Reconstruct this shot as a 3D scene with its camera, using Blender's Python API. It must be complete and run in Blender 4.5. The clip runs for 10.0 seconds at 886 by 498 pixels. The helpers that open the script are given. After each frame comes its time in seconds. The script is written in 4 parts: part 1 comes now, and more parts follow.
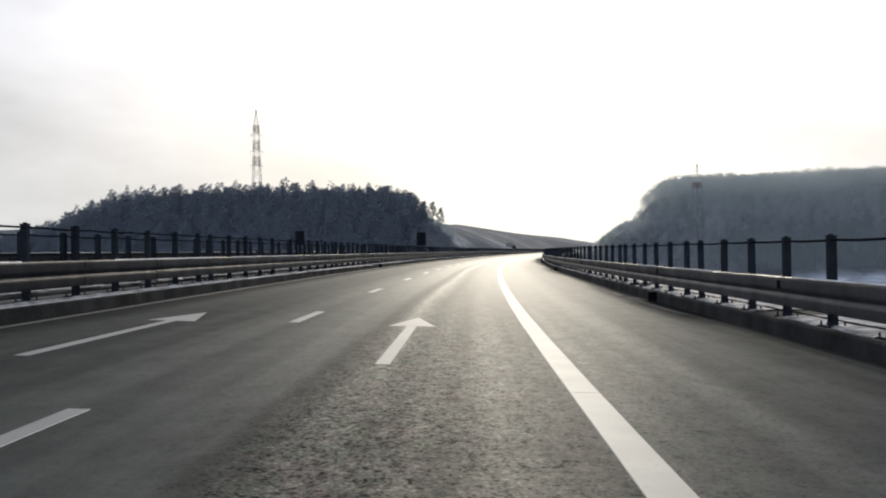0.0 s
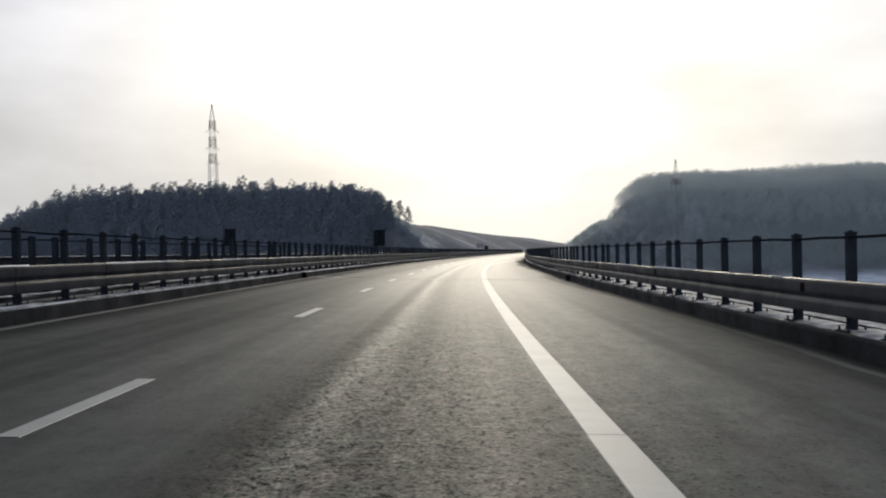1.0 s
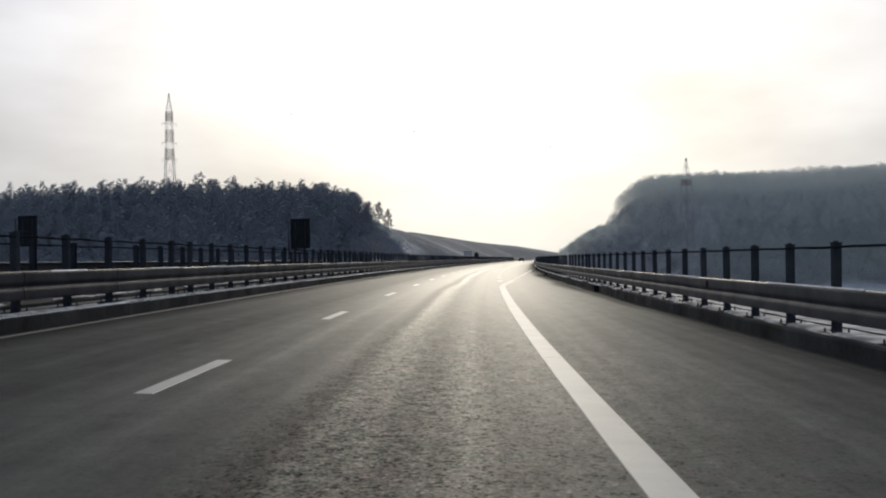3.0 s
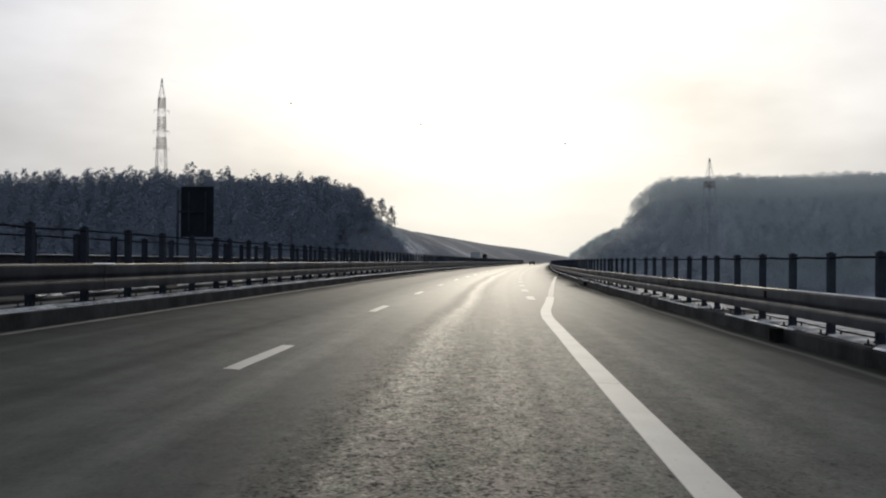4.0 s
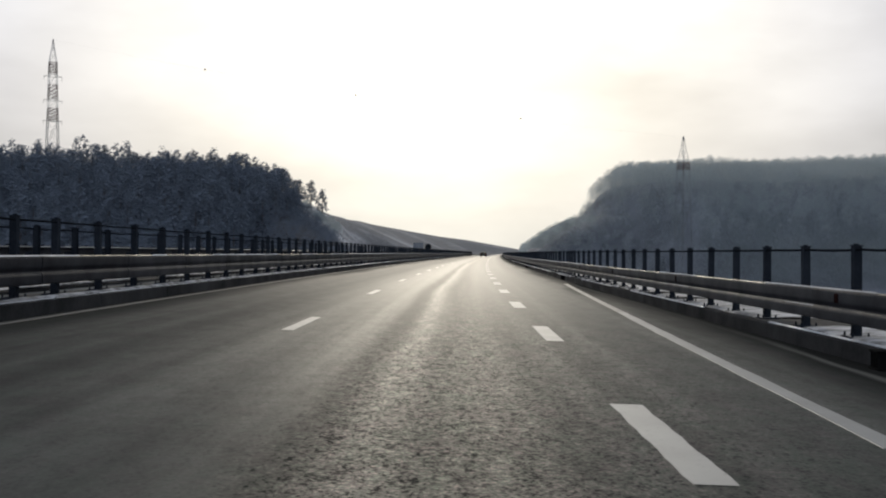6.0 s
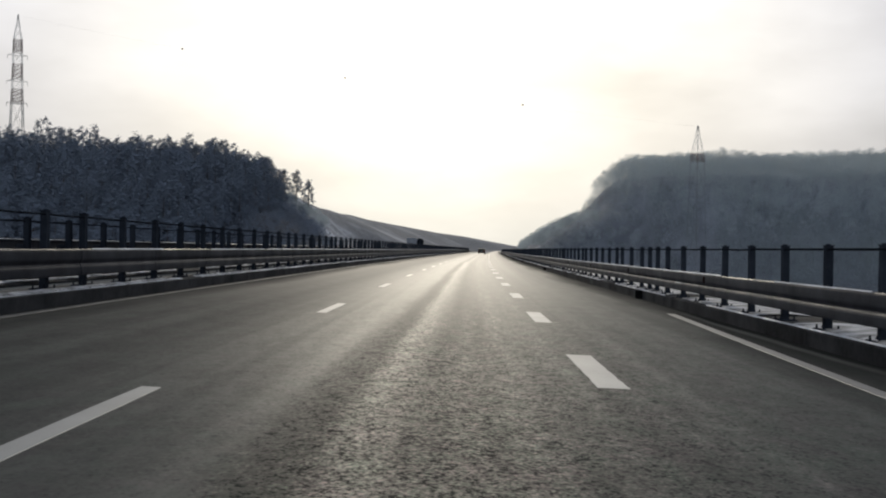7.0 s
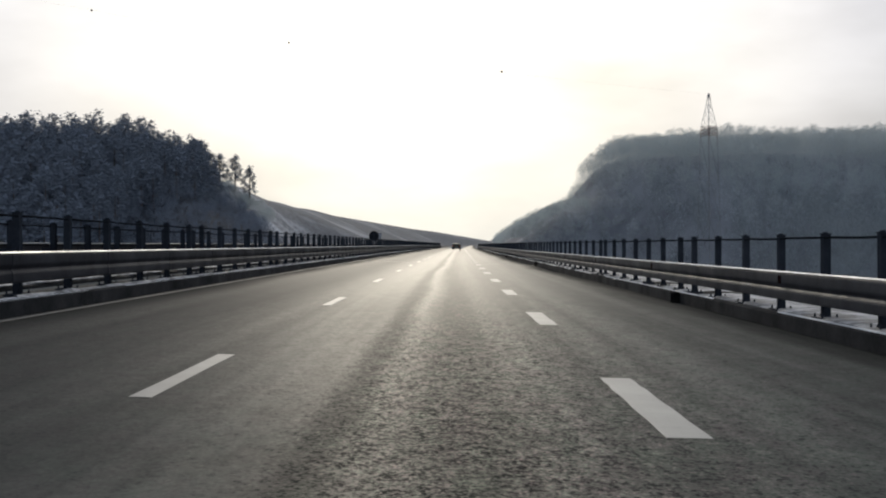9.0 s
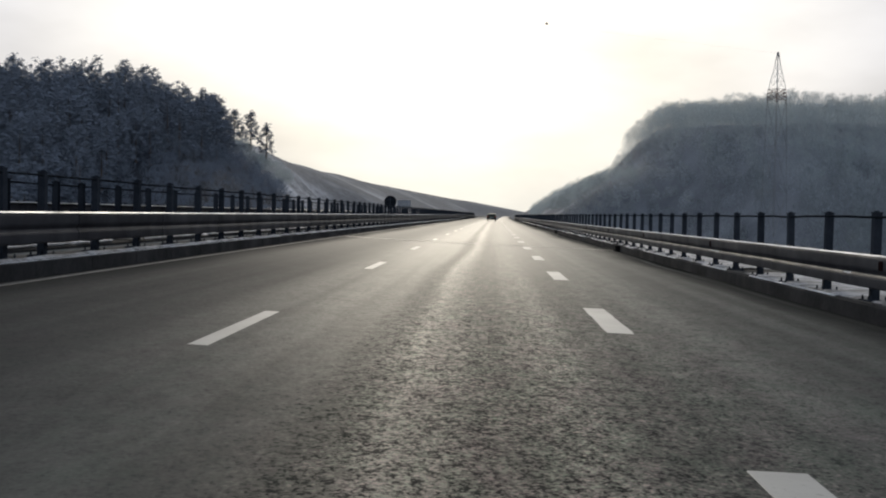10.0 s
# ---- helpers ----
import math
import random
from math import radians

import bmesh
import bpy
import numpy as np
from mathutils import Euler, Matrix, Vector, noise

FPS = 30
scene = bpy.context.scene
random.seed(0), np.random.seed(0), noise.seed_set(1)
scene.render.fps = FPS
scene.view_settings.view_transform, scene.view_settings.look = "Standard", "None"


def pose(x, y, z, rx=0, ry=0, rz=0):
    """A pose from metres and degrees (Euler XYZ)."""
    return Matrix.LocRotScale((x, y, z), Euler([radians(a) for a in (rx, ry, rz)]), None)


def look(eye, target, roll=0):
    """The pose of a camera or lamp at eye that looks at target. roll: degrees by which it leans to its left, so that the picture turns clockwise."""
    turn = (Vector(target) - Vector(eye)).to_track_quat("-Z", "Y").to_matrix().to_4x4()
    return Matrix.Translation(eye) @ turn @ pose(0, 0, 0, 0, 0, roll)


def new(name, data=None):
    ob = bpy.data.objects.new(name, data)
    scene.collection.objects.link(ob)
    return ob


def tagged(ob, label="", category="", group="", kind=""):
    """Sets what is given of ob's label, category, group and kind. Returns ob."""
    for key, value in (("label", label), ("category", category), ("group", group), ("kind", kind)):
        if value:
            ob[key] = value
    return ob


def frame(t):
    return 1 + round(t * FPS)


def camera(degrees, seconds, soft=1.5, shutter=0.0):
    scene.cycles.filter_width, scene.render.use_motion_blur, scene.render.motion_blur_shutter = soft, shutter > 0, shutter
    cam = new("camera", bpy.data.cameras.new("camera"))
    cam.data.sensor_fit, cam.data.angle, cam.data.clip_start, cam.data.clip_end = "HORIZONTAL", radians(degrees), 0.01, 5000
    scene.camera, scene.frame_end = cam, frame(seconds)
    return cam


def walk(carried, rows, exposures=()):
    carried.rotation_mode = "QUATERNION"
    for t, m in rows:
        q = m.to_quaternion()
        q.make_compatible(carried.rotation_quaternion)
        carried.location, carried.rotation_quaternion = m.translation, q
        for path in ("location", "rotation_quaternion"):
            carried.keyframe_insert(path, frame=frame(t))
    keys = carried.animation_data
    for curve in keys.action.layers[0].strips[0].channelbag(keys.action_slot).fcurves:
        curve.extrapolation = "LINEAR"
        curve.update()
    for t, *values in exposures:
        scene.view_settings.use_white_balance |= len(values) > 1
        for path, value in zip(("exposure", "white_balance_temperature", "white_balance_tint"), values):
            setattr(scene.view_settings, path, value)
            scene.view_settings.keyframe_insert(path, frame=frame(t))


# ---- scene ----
# Road-following camera: seconds, place, then heading to the right, pitch up and lean in degrees.
ROWS = (
    (0, 23.01, -0.75, 1.13, -9.23, 0.13, -0.77),
    (0.5, 21.44, 10.26, 1.13, -8.35, 0.11, -0.98),
    (1, 19.99, 21.14, 1.13, -7.57, 0.17, -1.18),
    (1.5, 18.69, 31.97, 1.13, -7.50, -0.12, -0.55),
    (2, 17.39, 42.88, 1.13, -7.72, -0.18, -0.57),
    (2.5, 16.10, 53.99, 1.13, -7.76, 0.79, -1.21),
    (2.7, 15.59, 58.46, 1.13, -7.14, 0.60, -1.54),
    (3.8, 12.99, 82.83, 1.13, -6.53, 0.56, 0.81),
    (4, 12.59, 87.29, 1.13, -7.17, 0.64, 0.31),
    (4.5, 11.59, 98.54, 1.14, -6.45, -0.25, -0.44),
    (5, 10.72, 109.56, 1.14, -6.06, 0.13, -1.10),
    (5.5, 9.83, 120.97, 1.14, -5.37, 0.13, -0.24),
    (6, 8.98, 132.59, 1.14, -4.23, 0.20, 0.37),
    (6.2, 8.72, 137.25, 1.14, -4.33, 0.52, -0.05),
    (7.3, 7.21, 162.05, 1.14, -3.95, -0.18, 1.02),
    (7.5, 6.92, 166.73, 1.14, -3.77, -0.18, 0.16),
    (8, 6.36, 178.35, 1.14, -2.75, -0.12, -0.34),
    (8.5, 5.84, 189.93, 1.14, -2.57, -0.02, 0.03),
    (9, 5.36, 201.46, 1.14, -2.49, -0.23, -0.28),
    (9.5, 4.93, 213.02, 1.14, -2.30, -0.44, 0.23),
    (10, 4.58, 224.45, 1.14, -4.31, -1.87, 1.06),
)
cam = camera(44.94, 10.0, soft=2.1)


def aimed(x, y, z, heading, pitch, lean):
    a, p = radians(heading), radians(pitch)
    ahead = Vector((math.sin(a) * math.cos(p), math.cos(a) * math.cos(p), math.sin(p)))
    return look((x, y, z), Vector((x, y, z)) + ahead * 10, lean)


walk(cam, [(r[0], aimed(*r[1:])) for r in ROWS], [(0, 0.42), (0.5, 0.20), (2.5, 0.20), (4.5, 0.08), (7.5, 0.10), (8.5, 0.18), (10, 0.18)])

# ---- world and sun ----
SUN_AZ, SUN_EL = radians(-4.5), radians(19.0)
SUN_DIR = (math.sin(SUN_AZ) * math.cos(SUN_EL), math.cos(SUN_AZ) * math.cos(SUN_EL), math.sin(SUN_EL))
world = bpy.data.worlds.new("world")
scene.world = world
world.use_nodes = True
wt = world.node_tree
wt.nodes.clear()


def wnode(kind, operation=""):
    nd = wt.nodes.new(kind)
    if operation:
        nd.operation = operation
    return nd


sky = wnode("ShaderNodeTexSky")
sky.sky_type, sky.sun_disc, sky.sun_elevation, sky.sun_rotation = "NISHITA", False, SUN_EL, SUN_AZ
sky.air_density, sky.dust_density = 2.0, 6.0
coord = wnode("ShaderNodeTexCoord")
dot = wnode("ShaderNodeVectorMath", operation="DOT_PRODUCT")
dot.inputs[1].default_value = SUN_DIR
wt.links.new(coord.outputs["Generated"], dot.inputs[0])
# veil of high cloud: lavender grey away from the sun, warm white round it
veil = wnode("ShaderNodeValToRGB")
veil.color_ramp.elements[0].position, veil.color_ramp.elements[0].color = 0.0, (0.38, 0.44, 0.55, 1)
veil.color_ramp.elements[1].position, veil.color_ramp.elements[1].color = 1.0, (2.6, 2.5, 2.3, 1)
for pos, col in ((0.35, (0.68, 0.75, 0.88, 1)), (0.72, (0.64, 0.68, 0.76, 1)), (0.86, (0.55, 0.575, 0.64, 1)),
                 (0.915, (0.68, 0.69, 0.74, 1)), (0.945, (0.82, 0.82, 0.835, 1)), (0.970, (1.02, 1.01, 0.98, 1)), (0.990, (1.45, 1.42, 1.35, 1))):
    e = veil.color_ramp.elements.new(pos)
    e.color = col
wt.links.new(dot.outputs["Value"], veil.inputs["Fac"])
stretch = wnode("ShaderNodeMapping")
stretch.inputs["Scale"].default_value = (1.0, 1.0, 2.6)
wt.links.new(coord.outputs["Generated"], stretch.inputs["Vector"])
puff = wnode("ShaderNodeTexNoise")
puff.inputs["Scale"].default_value, puff.inputs["Detail"].default_value, puff.inputs["Roughness"].default_value = 3.2, 5.0, 0.5
wt.links.new(stretch.outputs["Vector"], puff.inputs["Vector"])
thick = wnode("ShaderNodeMapRange")
thick.inputs["From Min"].default_value, thick.inputs["From Max"].default_value = 0.36, 0.64
thick.inputs["To Min"].default_value, thick.inputs["To Max"].default_value = 1.12, 0.82
wt.links.new(puff.outputs["Fac"], thick.inputs["Value"])
# the thick air near the horizon is creamy
rise = wnode("ShaderNodeSeparateXYZ")
wt.links.new(coord.outputs["Generated"], rise.inputs[0])
low_air = wnode("ShaderNodeValToRGB")
low_air.color_ramp.elements[0].position, low_air.color_ramp.elements[0].color = 0.0, (1.10, 1.06, 0.93, 1)
low_air.color_ramp.elements[1].position, low_air.color_ramp.elements[1].color = 0.24, (1, 1, 1, 1)
wt.links.new(rise.outputs["Z"], low_air.inputs["Fac"])
creamy = wnode("ShaderNodeVectorMath", operation="MULTIPLY")
wt.links.new(veil.outputs["Color"], creamy.inputs[0])
wt.links.new(low_air.outputs["Color"], creamy.inputs[1])
cloud = wnode("ShaderNodeVectorMath", operation="SCALE")
wt.links.new(creamy.outputs["Vector"], cloud.inputs[0])
wt.links.new(thick.outputs["Result"], cloud.inputs["Scale"])
bg_sky, bg_veil = wnode("ShaderNodeBackground"), wnode("ShaderNodeBackground")
bg_sky.inputs["Strength"].default_value = 0.06
bg_veil.inputs["Strength"].default_value = 1.0
wt.links.new(sky.outputs["Color"], bg_sky.inputs["Color"])
wt.links.new(cloud.outputs["Vector"], bg_veil.inputs["Color"])
both, sky_out = wnode("ShaderNodeMixShader"), wnode("ShaderNodeOutputWorld")
both.inputs["Fac"].default_value = 0.96
wt.links.new(bg_sky.outputs[0], both.inputs[1])
wt.links.new(bg_veil.outputs[0], both.inputs[2])
wt.links.new(both.outputs[0], sky_out.inputs["Surface"])

sun_data = bpy.data.lights.new("sun", "SUN")
sun_data.energy, sun_data.angle, sun_data.color = 0.9, radians(10), (1.0, 0.90, 0.74)
sun = new("sun", sun_data)
sun.matrix_world = look((0, 0, 60), Vector((0, 0, 60)) - Vector(SUN_DIR))


# ---- materials ----
class Mat:
    """A small node-graph writer round one Principled material."""

    def __init__(self, name):
        self.m = bpy.data.materials.new(name)
        self.m.use_nodes = True
        self.t = self.m.node_tree
        self.b = self.t.nodes["Principled BSDF"]
        self.geo = self.add("ShaderNodeTexCoord")

    def add(self, kind, operation="", data_type="", blend_type=""):
        nd = self.t.nodes.new(kind)
        if operation:
            nd.operation = operation
        if data_type:
            nd.data_type = data_type
        if blend_type:
            nd.blend_type = blend_type
        return nd

    def link(self, a, b):
        self.t.links.new(a, b)

    def space(self, out="Object", scale=(1, 1, 1)):
        mp = self.add("ShaderNodeMapping")
        mp.inputs["Scale"].default_value = scale
        self.link(self.geo.outputs[out], mp.inputs["Vector"])
        return mp.outputs["Vector"]

    def noise(self, vec, scale, detail=4.0, rough=0.55):
        nz = self.add("ShaderNodeTexNoise")
        nz.inputs["Scale"].default_value, nz.inputs["Detail"].default_value, nz.inputs["Roughness"].default_value = scale, detail, rough
        self.link(vec, nz.inputs["Vector"])
        return nz.outputs["Fac"]

    def span(self, fac, a, b, lo, hi):
        r = self.add("ShaderNodeMapRange")
        for key, v in (("From Min", a), ("From Max", b), ("To Min", lo), ("To Max", hi)):
            r.inputs[key].default_value = v
        self.link(fac, r.inputs["Value"])
        return r.outputs["Result"]

    def math(self, op, a, b):
        nd = self.add("ShaderNodeMath", operation=op)
        for k, v in enumerate((a, b)):
            if isinstance(v, (int, float)):
                nd.inputs[k].default_value = v
            else:
                self.link(v, nd.inputs[k])
        return nd.outputs[0]

    def mix(self, fac, a, b, mode="MIX"):
        nd = self.add("ShaderNodeMix", data_type="RGBA", blend_type=mode)
        for slot, v in ((0, fac), (6, a), (7, b)):
            if isinstance(v, (int, float)):
                nd.inputs[slot].default_value = v
            elif isinstance(v, tuple):
                nd.inputs[slot].default_value = (*v, 1)
            else:
                self.link(v, nd.inputs[slot])
        return nd.outputs[2]

    def done(self, color, rough, metal=0.0, height=None, strength=0.3, distance=0.01, spec=0.5):
        for key, v in (("Base Color", color), ("Roughness", rough), ("Metallic", metal), ("Specular IOR Level", spec)):
            if isinstance(v, tuple):
                self.b.inputs[key].default_value = (*v, 1)
            elif isinstance(v, (int, float)):
                self.b.inputs[key].default_value = v
            else:
                self.link(v, self.b.inputs[key])
        if height is not None:
            bp = self.add("ShaderNodeBump")
            bp.inputs["Strength"].default_value, bp.inputs["Distance"].default_value = strength, distance
            self.link(height, bp.inputs["Height"])
            self.link(bp.outputs["Normal"], self.b.inputs["Normal"])
        return self.m


def worn(name, light, dark, rough=0.7, metal=0.0, coarse=1.5, fine=30.0, bump=0.3, depth=0.004, spread=0.12, world_space=False, spec=0.5):
    """A surface with stains at one scale and grain at another; each object varies a little."""
    k = Mat(name)
    if world_space:
        gm = k.add("ShaderNodeNewGeometry")
        vec = gm.outputs["Position"]
    else:
        vec = k.space()
    info = k.add("ShaderNodeObjectInfo")
    big, small = k.noise(vec, coarse, 5), k.noise(vec, fine, 3)
    fac = k.math("ADD", k.span(big, 0.3, 0.7, 0, 1), k.math("MULTIPLY", k.math("SUBTRACT", small, 0.5), 0.9))
    fac = k.math("ADD", fac, k.math("MULTIPLY", k.math("SUBTRACT", info.outputs["Random"], 0.5), spread * 4))
    col = k.mix(k.span(fac, 0, 1, 0, 1), dark, light)
    return k.done(col, k.span(big, 0.3, 0.7, rough + 0.08, rough - 0.1), metal, small, bump, depth, spec)


def asphalt_material():
    k = Mat("asphalt")
    uv = k.geo.outputs["UV"]
    across = k.add("ShaderNodeSeparateXYZ")
    k.link(uv, across.inputs[0])
    lateral = across.outputs["Y"]
    long_uv = k.space("UV", (0.85, 1.0, 1.0))
    stone, lump = k.noise(long_uv, 48.0, 2, 0.7), k.noise(long_uv, 19.0, 3, 0.65)
    clod = k.noise(long_uv, 6.0, 4, 0.7)
    hue = k.noise(long_uv, 10.0, 2, 0.6)
    blotch = k.noise(k.space("UV", (0.5, 1.0, 1.0)), 2.2, 5, 0.62)
    patch = k.noise(k.space("UV", (0.05, 0.35, 1)), 1.0, 4)
    drift = k.math("ADD", lateral, k.math("MULTIPLY", k.math("SUBTRACT", patch, 0.5), 0.8))

    def lanes(vec, stops):
        """A value that changes across the road: (metres right of the lane line, value)."""
        ramp = k.add("ShaderNodeValToRGB")
        ramp.color_ramp.elements[0].position, ramp.color_ramp.elements[1].position = 0.0, 1.0
        for e, v in zip(ramp.color_ramp.elements, (stops[0][1], stops[-1][1])):
            e.color = (v, v, v, 1)
        for d, v in stops[1:-1]:
            e = ramp.color_ramp.elements.new((d + 4) / 12)
            e.color = (v, v, v, 1)
        k.link(k.span(vec, -4, 8, 0, 1), ramp.inputs["Fac"])
        return ramp.outputs["Color"]

    # the middle of the right lane has lost its fines and shows bare stones; the rest is smooth
    bare = lanes(drift, ((-4, 0.25), (-0.6, 0.25), (1.15, 0.34), (1.50, 0.75), (1.75, 1.08), (2.5, 1.0), (3.0, 0.80), (3.4, 0.70), (4.2, 0.55), (5.5, 0.35), (8, 0.2)))
    # polished by tyres
    polish = lanes(drift, ((-4, 0.30), (-2.6, 0.42), (-1.2, 0.40), (-0.4, 0.55), (0.3, 0.66), (1.2, 0.70), (1.42, 0.56), (1.58, 0.58), (1.78, 0.77), (2.2, 0.58), (2.8, 0.66), (3.4, 0.66), (4.8, 0.64), (8, 0.3)))
    # tone of the binder: tarry grooves beside the wheel tracks
    # the outer lanes are darkened further: the lens's corner shade put into colour
    tone = lanes(drift, ((-4, 0.55), (-2.6, 0.70), (-1.2, 0.66), (-0.4, 0.80), (0.50, 0.92), (1.2, 0.88), (1.40, 0.70), (1.56, 0.72), (1.76, 1.08), (2.2, 1.0), (2.7, 1.02), (3.9, 1.06), (4.7, 1.12), (5.4, 0.92), (6.6, 0.80), (8, 0.55)))
    streak = k.noise(k.space("UV", (0.012, 1.6, 1)), 1.0, 3)
    grit = k.math("ADD", k.math("MULTIPLY", stone, 0.24), k.math("ADD", k.math("MULTIPLY", lump, 0.40), k.math("MULTIPLY", clod, 0.36)))
    chips = k.add("ShaderNodeTexVoronoi")
    chips.inputs["Scale"].default_value = 46.0
    k.link(long_uv, chips.inputs["Vector"])
    chip = k.add("ShaderNodeSeparateColor")
    k.link(chips.outputs["Color"], chip.inputs[0])
    grit = k.math("ADD", grit, k.math("MULTIPLY", k.math("SUBTRACT", chip.outputs[0], 0.5), 0.13))
    # stone contrast is raised along the far half of the viaduct
    far_contrast = k.span(across.outputs["X"], 110.0, 190.0, 0.92, 1.35)
    grit = k.math("ADD", 0.5, k.math("MULTIPLY", k.math("SUBTRACT", grit, 0.5), k.math("MULTIPLY", bare, far_contrast)))
    hue = k.math("ADD", k.math("MULTIPLY", hue, 0.6), k.math("MULTIPLY", chip.outputs[1], 0.4))
    gravel = k.mix(k.span(hue, 0.40, 0.60, 0, 1), (0.088, 0.096, 0.078), (0.116, 0.098, 0.090))
    # dark pits where stones have gone, pale broken faces on some of the others
    col = k.mix(k.span(grit, 0.425, 0.478, 0, 1), (0.012, 0.0123, 0.0127), k.mix(0.55, gravel, (0.052, 0.055, 0.051)))
    col = k.mix(k.span(grit, 0.545, 0.625, 0, 0.9), col, k.mix(1.0, gravel, (2.1, 2.05, 2.0), "MULTIPLY"))
    # where the fines are left the surface is an even slaty grey
    col = k.mix(k.span(bare, 0.3, 0.9, 0.75, 0.0), col, (0.058, 0.064, 0.060))
    col = k.mix(k.span(blotch, 0.42, 0.64, 0.0, 0.5), col, (0.028, 0.0285, 0.028))
    col = k.mix(k.span(streak, 0.42, 0.62, 0.35, 0.0), col, (0.022, 0.0225, 0.0225))
    col = k.mix(1.0, col, tone, "MULTIPLY")
    # beyond 165 m the left lane's colour takes more of that corner shade
    col = k.mix(k.math("MULTIPLY", k.span(drift, 0.6, -0.8, 0.0, 0.62), k.span(across.outputs["X"], 165.0, 200.0, 0.0, 1.0)), col, (0.026, 0.0265, 0.027))
    tinge = k.noise(k.space("UV", (0.45, 1.0, 1.0)), 2.8, 5, 0.75)
    col = k.mix(k.math("ADD", 0.15, k.math("MULTIPLY", bare, 0.85)), col, k.mix(k.span(tinge, 0.36, 0.64, 0, 1), (0.93, 1.07, 0.89), (1.20, 1.00, 1.00)), "MULTIPLY")
    # grime swept to the gutters
    swept = k.math("ADD", lateral, k.span(across.outputs["X"], 80.0, 150.0, -0.45, 0.0))
    right = k.span(k.math("ADD", swept, k.math("MULTIPLY", k.math("SUBTRACT", patch, 0.5), 2.5)), 6.0, 7.1, 0.0, 0.9)
    # still damp below the first drain
    right = k.math("MAXIMUM", right, k.math("MULTIPLY", k.span(lateral, 6.2, 6.9, 0.0, 0.95), k.math("MULTIPLY", k.span(across.outputs["X"], 24.2, 26.0, 1.0, 0.0), k.span(across.outputs["X"], 15.0, 19.0, 0.0, 1.0))))
    left = k.span(k.math("ADD", lateral, k.math("MULTIPLY", k.math("SUBTRACT", patch, 0.5), 1.2)), -2.6, -3.5, 0.0, 0.6)
    edge = k.math("MAXIMUM", right, left)
    col = k.mix(edge, col, (0.014, 0.0145, 0.0145))
    # a thin tide line of dust where the gutter dries
    tide = lanes(k.math("ADD", lateral, k.math("MULTIPLY", k.math("SUBTRACT", patch, 0.5), 1.1)), ((-4, 0.0), (6.80, 0.0), (6.88, 0.75), (6.94, 0.75), (7.0, 0.0), (8, 0.0)))
    col = k.mix(k.math("MULTIPLY", tide, k.span(patch, 0.42, 0.58, 0.15, 1.0)), col, (0.115, 0.115, 0.105))
    rough = k.math("ADD", k.span(polish, 0.2, 0.8, 0.62, 0.50), k.math("MULTIPLY", k.math("SUBTRACT", grit, 0.5), 0.5))
    rough = k.math("ADD", rough, k.math("MULTIPLY", edge, 0.2))
    height = k.math("ADD", grit, k.math("MULTIPLY", blotch, 0.2))
    m = k.done(col, rough, 0.0, height, 0.6, 0.011, 0.45)
    pores = k.add("ShaderNodeBsdfDiffuse")
    k.link(col, pores.inputs["Color"])
    keep = k.math("SUBTRACT", 1.0, edge)
    share = k.math("MULTIPLY", k.span(grit, 0.40, 0.56, 0.06, 1.0), k.span(streak, 0.40, 0.62, 0.75, 1.0))
    share = k.math("MULTIPLY", k.math("MULTIPLY", share, polish), keep)
    # at a low glance only the polished tops of the stones are seen
    glance = k.add("ShaderNodeLayerWeight")
    glance.inputs["Blend"].default_value = 0.5
    share = k.math("MULTIPLY", share, k.span(glance.outputs["Facing"], 0.82, 0.965, 0.50, 1.0))
    low = k.math("MULTIPLY", k.span(glance.outputs["Facing"], 0.90, 0.988, 0.0, 1.0), k.math("MULTIPLY", keep, k.span(polish, 0.2, 0.8, 0.34, 0.74)))
    share = k.math("MAXIMUM", share, low)
    shine = k.add("ShaderNodeMixShader")
    k.link(share, shine.inputs[0])
    k.link(pores.outputs[0], shine.inputs[1])
    k.link(k.b.outputs[0], shine.inputs[2])
    k.link(shine.outputs[0], k.t.nodes["Material Output"].inputs["Surface"])
    return m


def paint_material(name, base, dirt, spec=0.4):
    k = Mat(name)
    vec = k.space()
    chip, grime = k.noise(vec, 26.0, 4, 0.7), k.noise(vec, 1.3, 5)
    col = k.mix(k.span(grime, 0.35, 0.75, 0.0, 0.55), base, dirt)
    col = k.mix(k.span(chip, 0.60, 0.72, 0.0, 0.75), col, (0.10, 0.10, 0.095))
    return k.done(col, 0.6, 0.0, chip, 0.3, 0.003, spec)


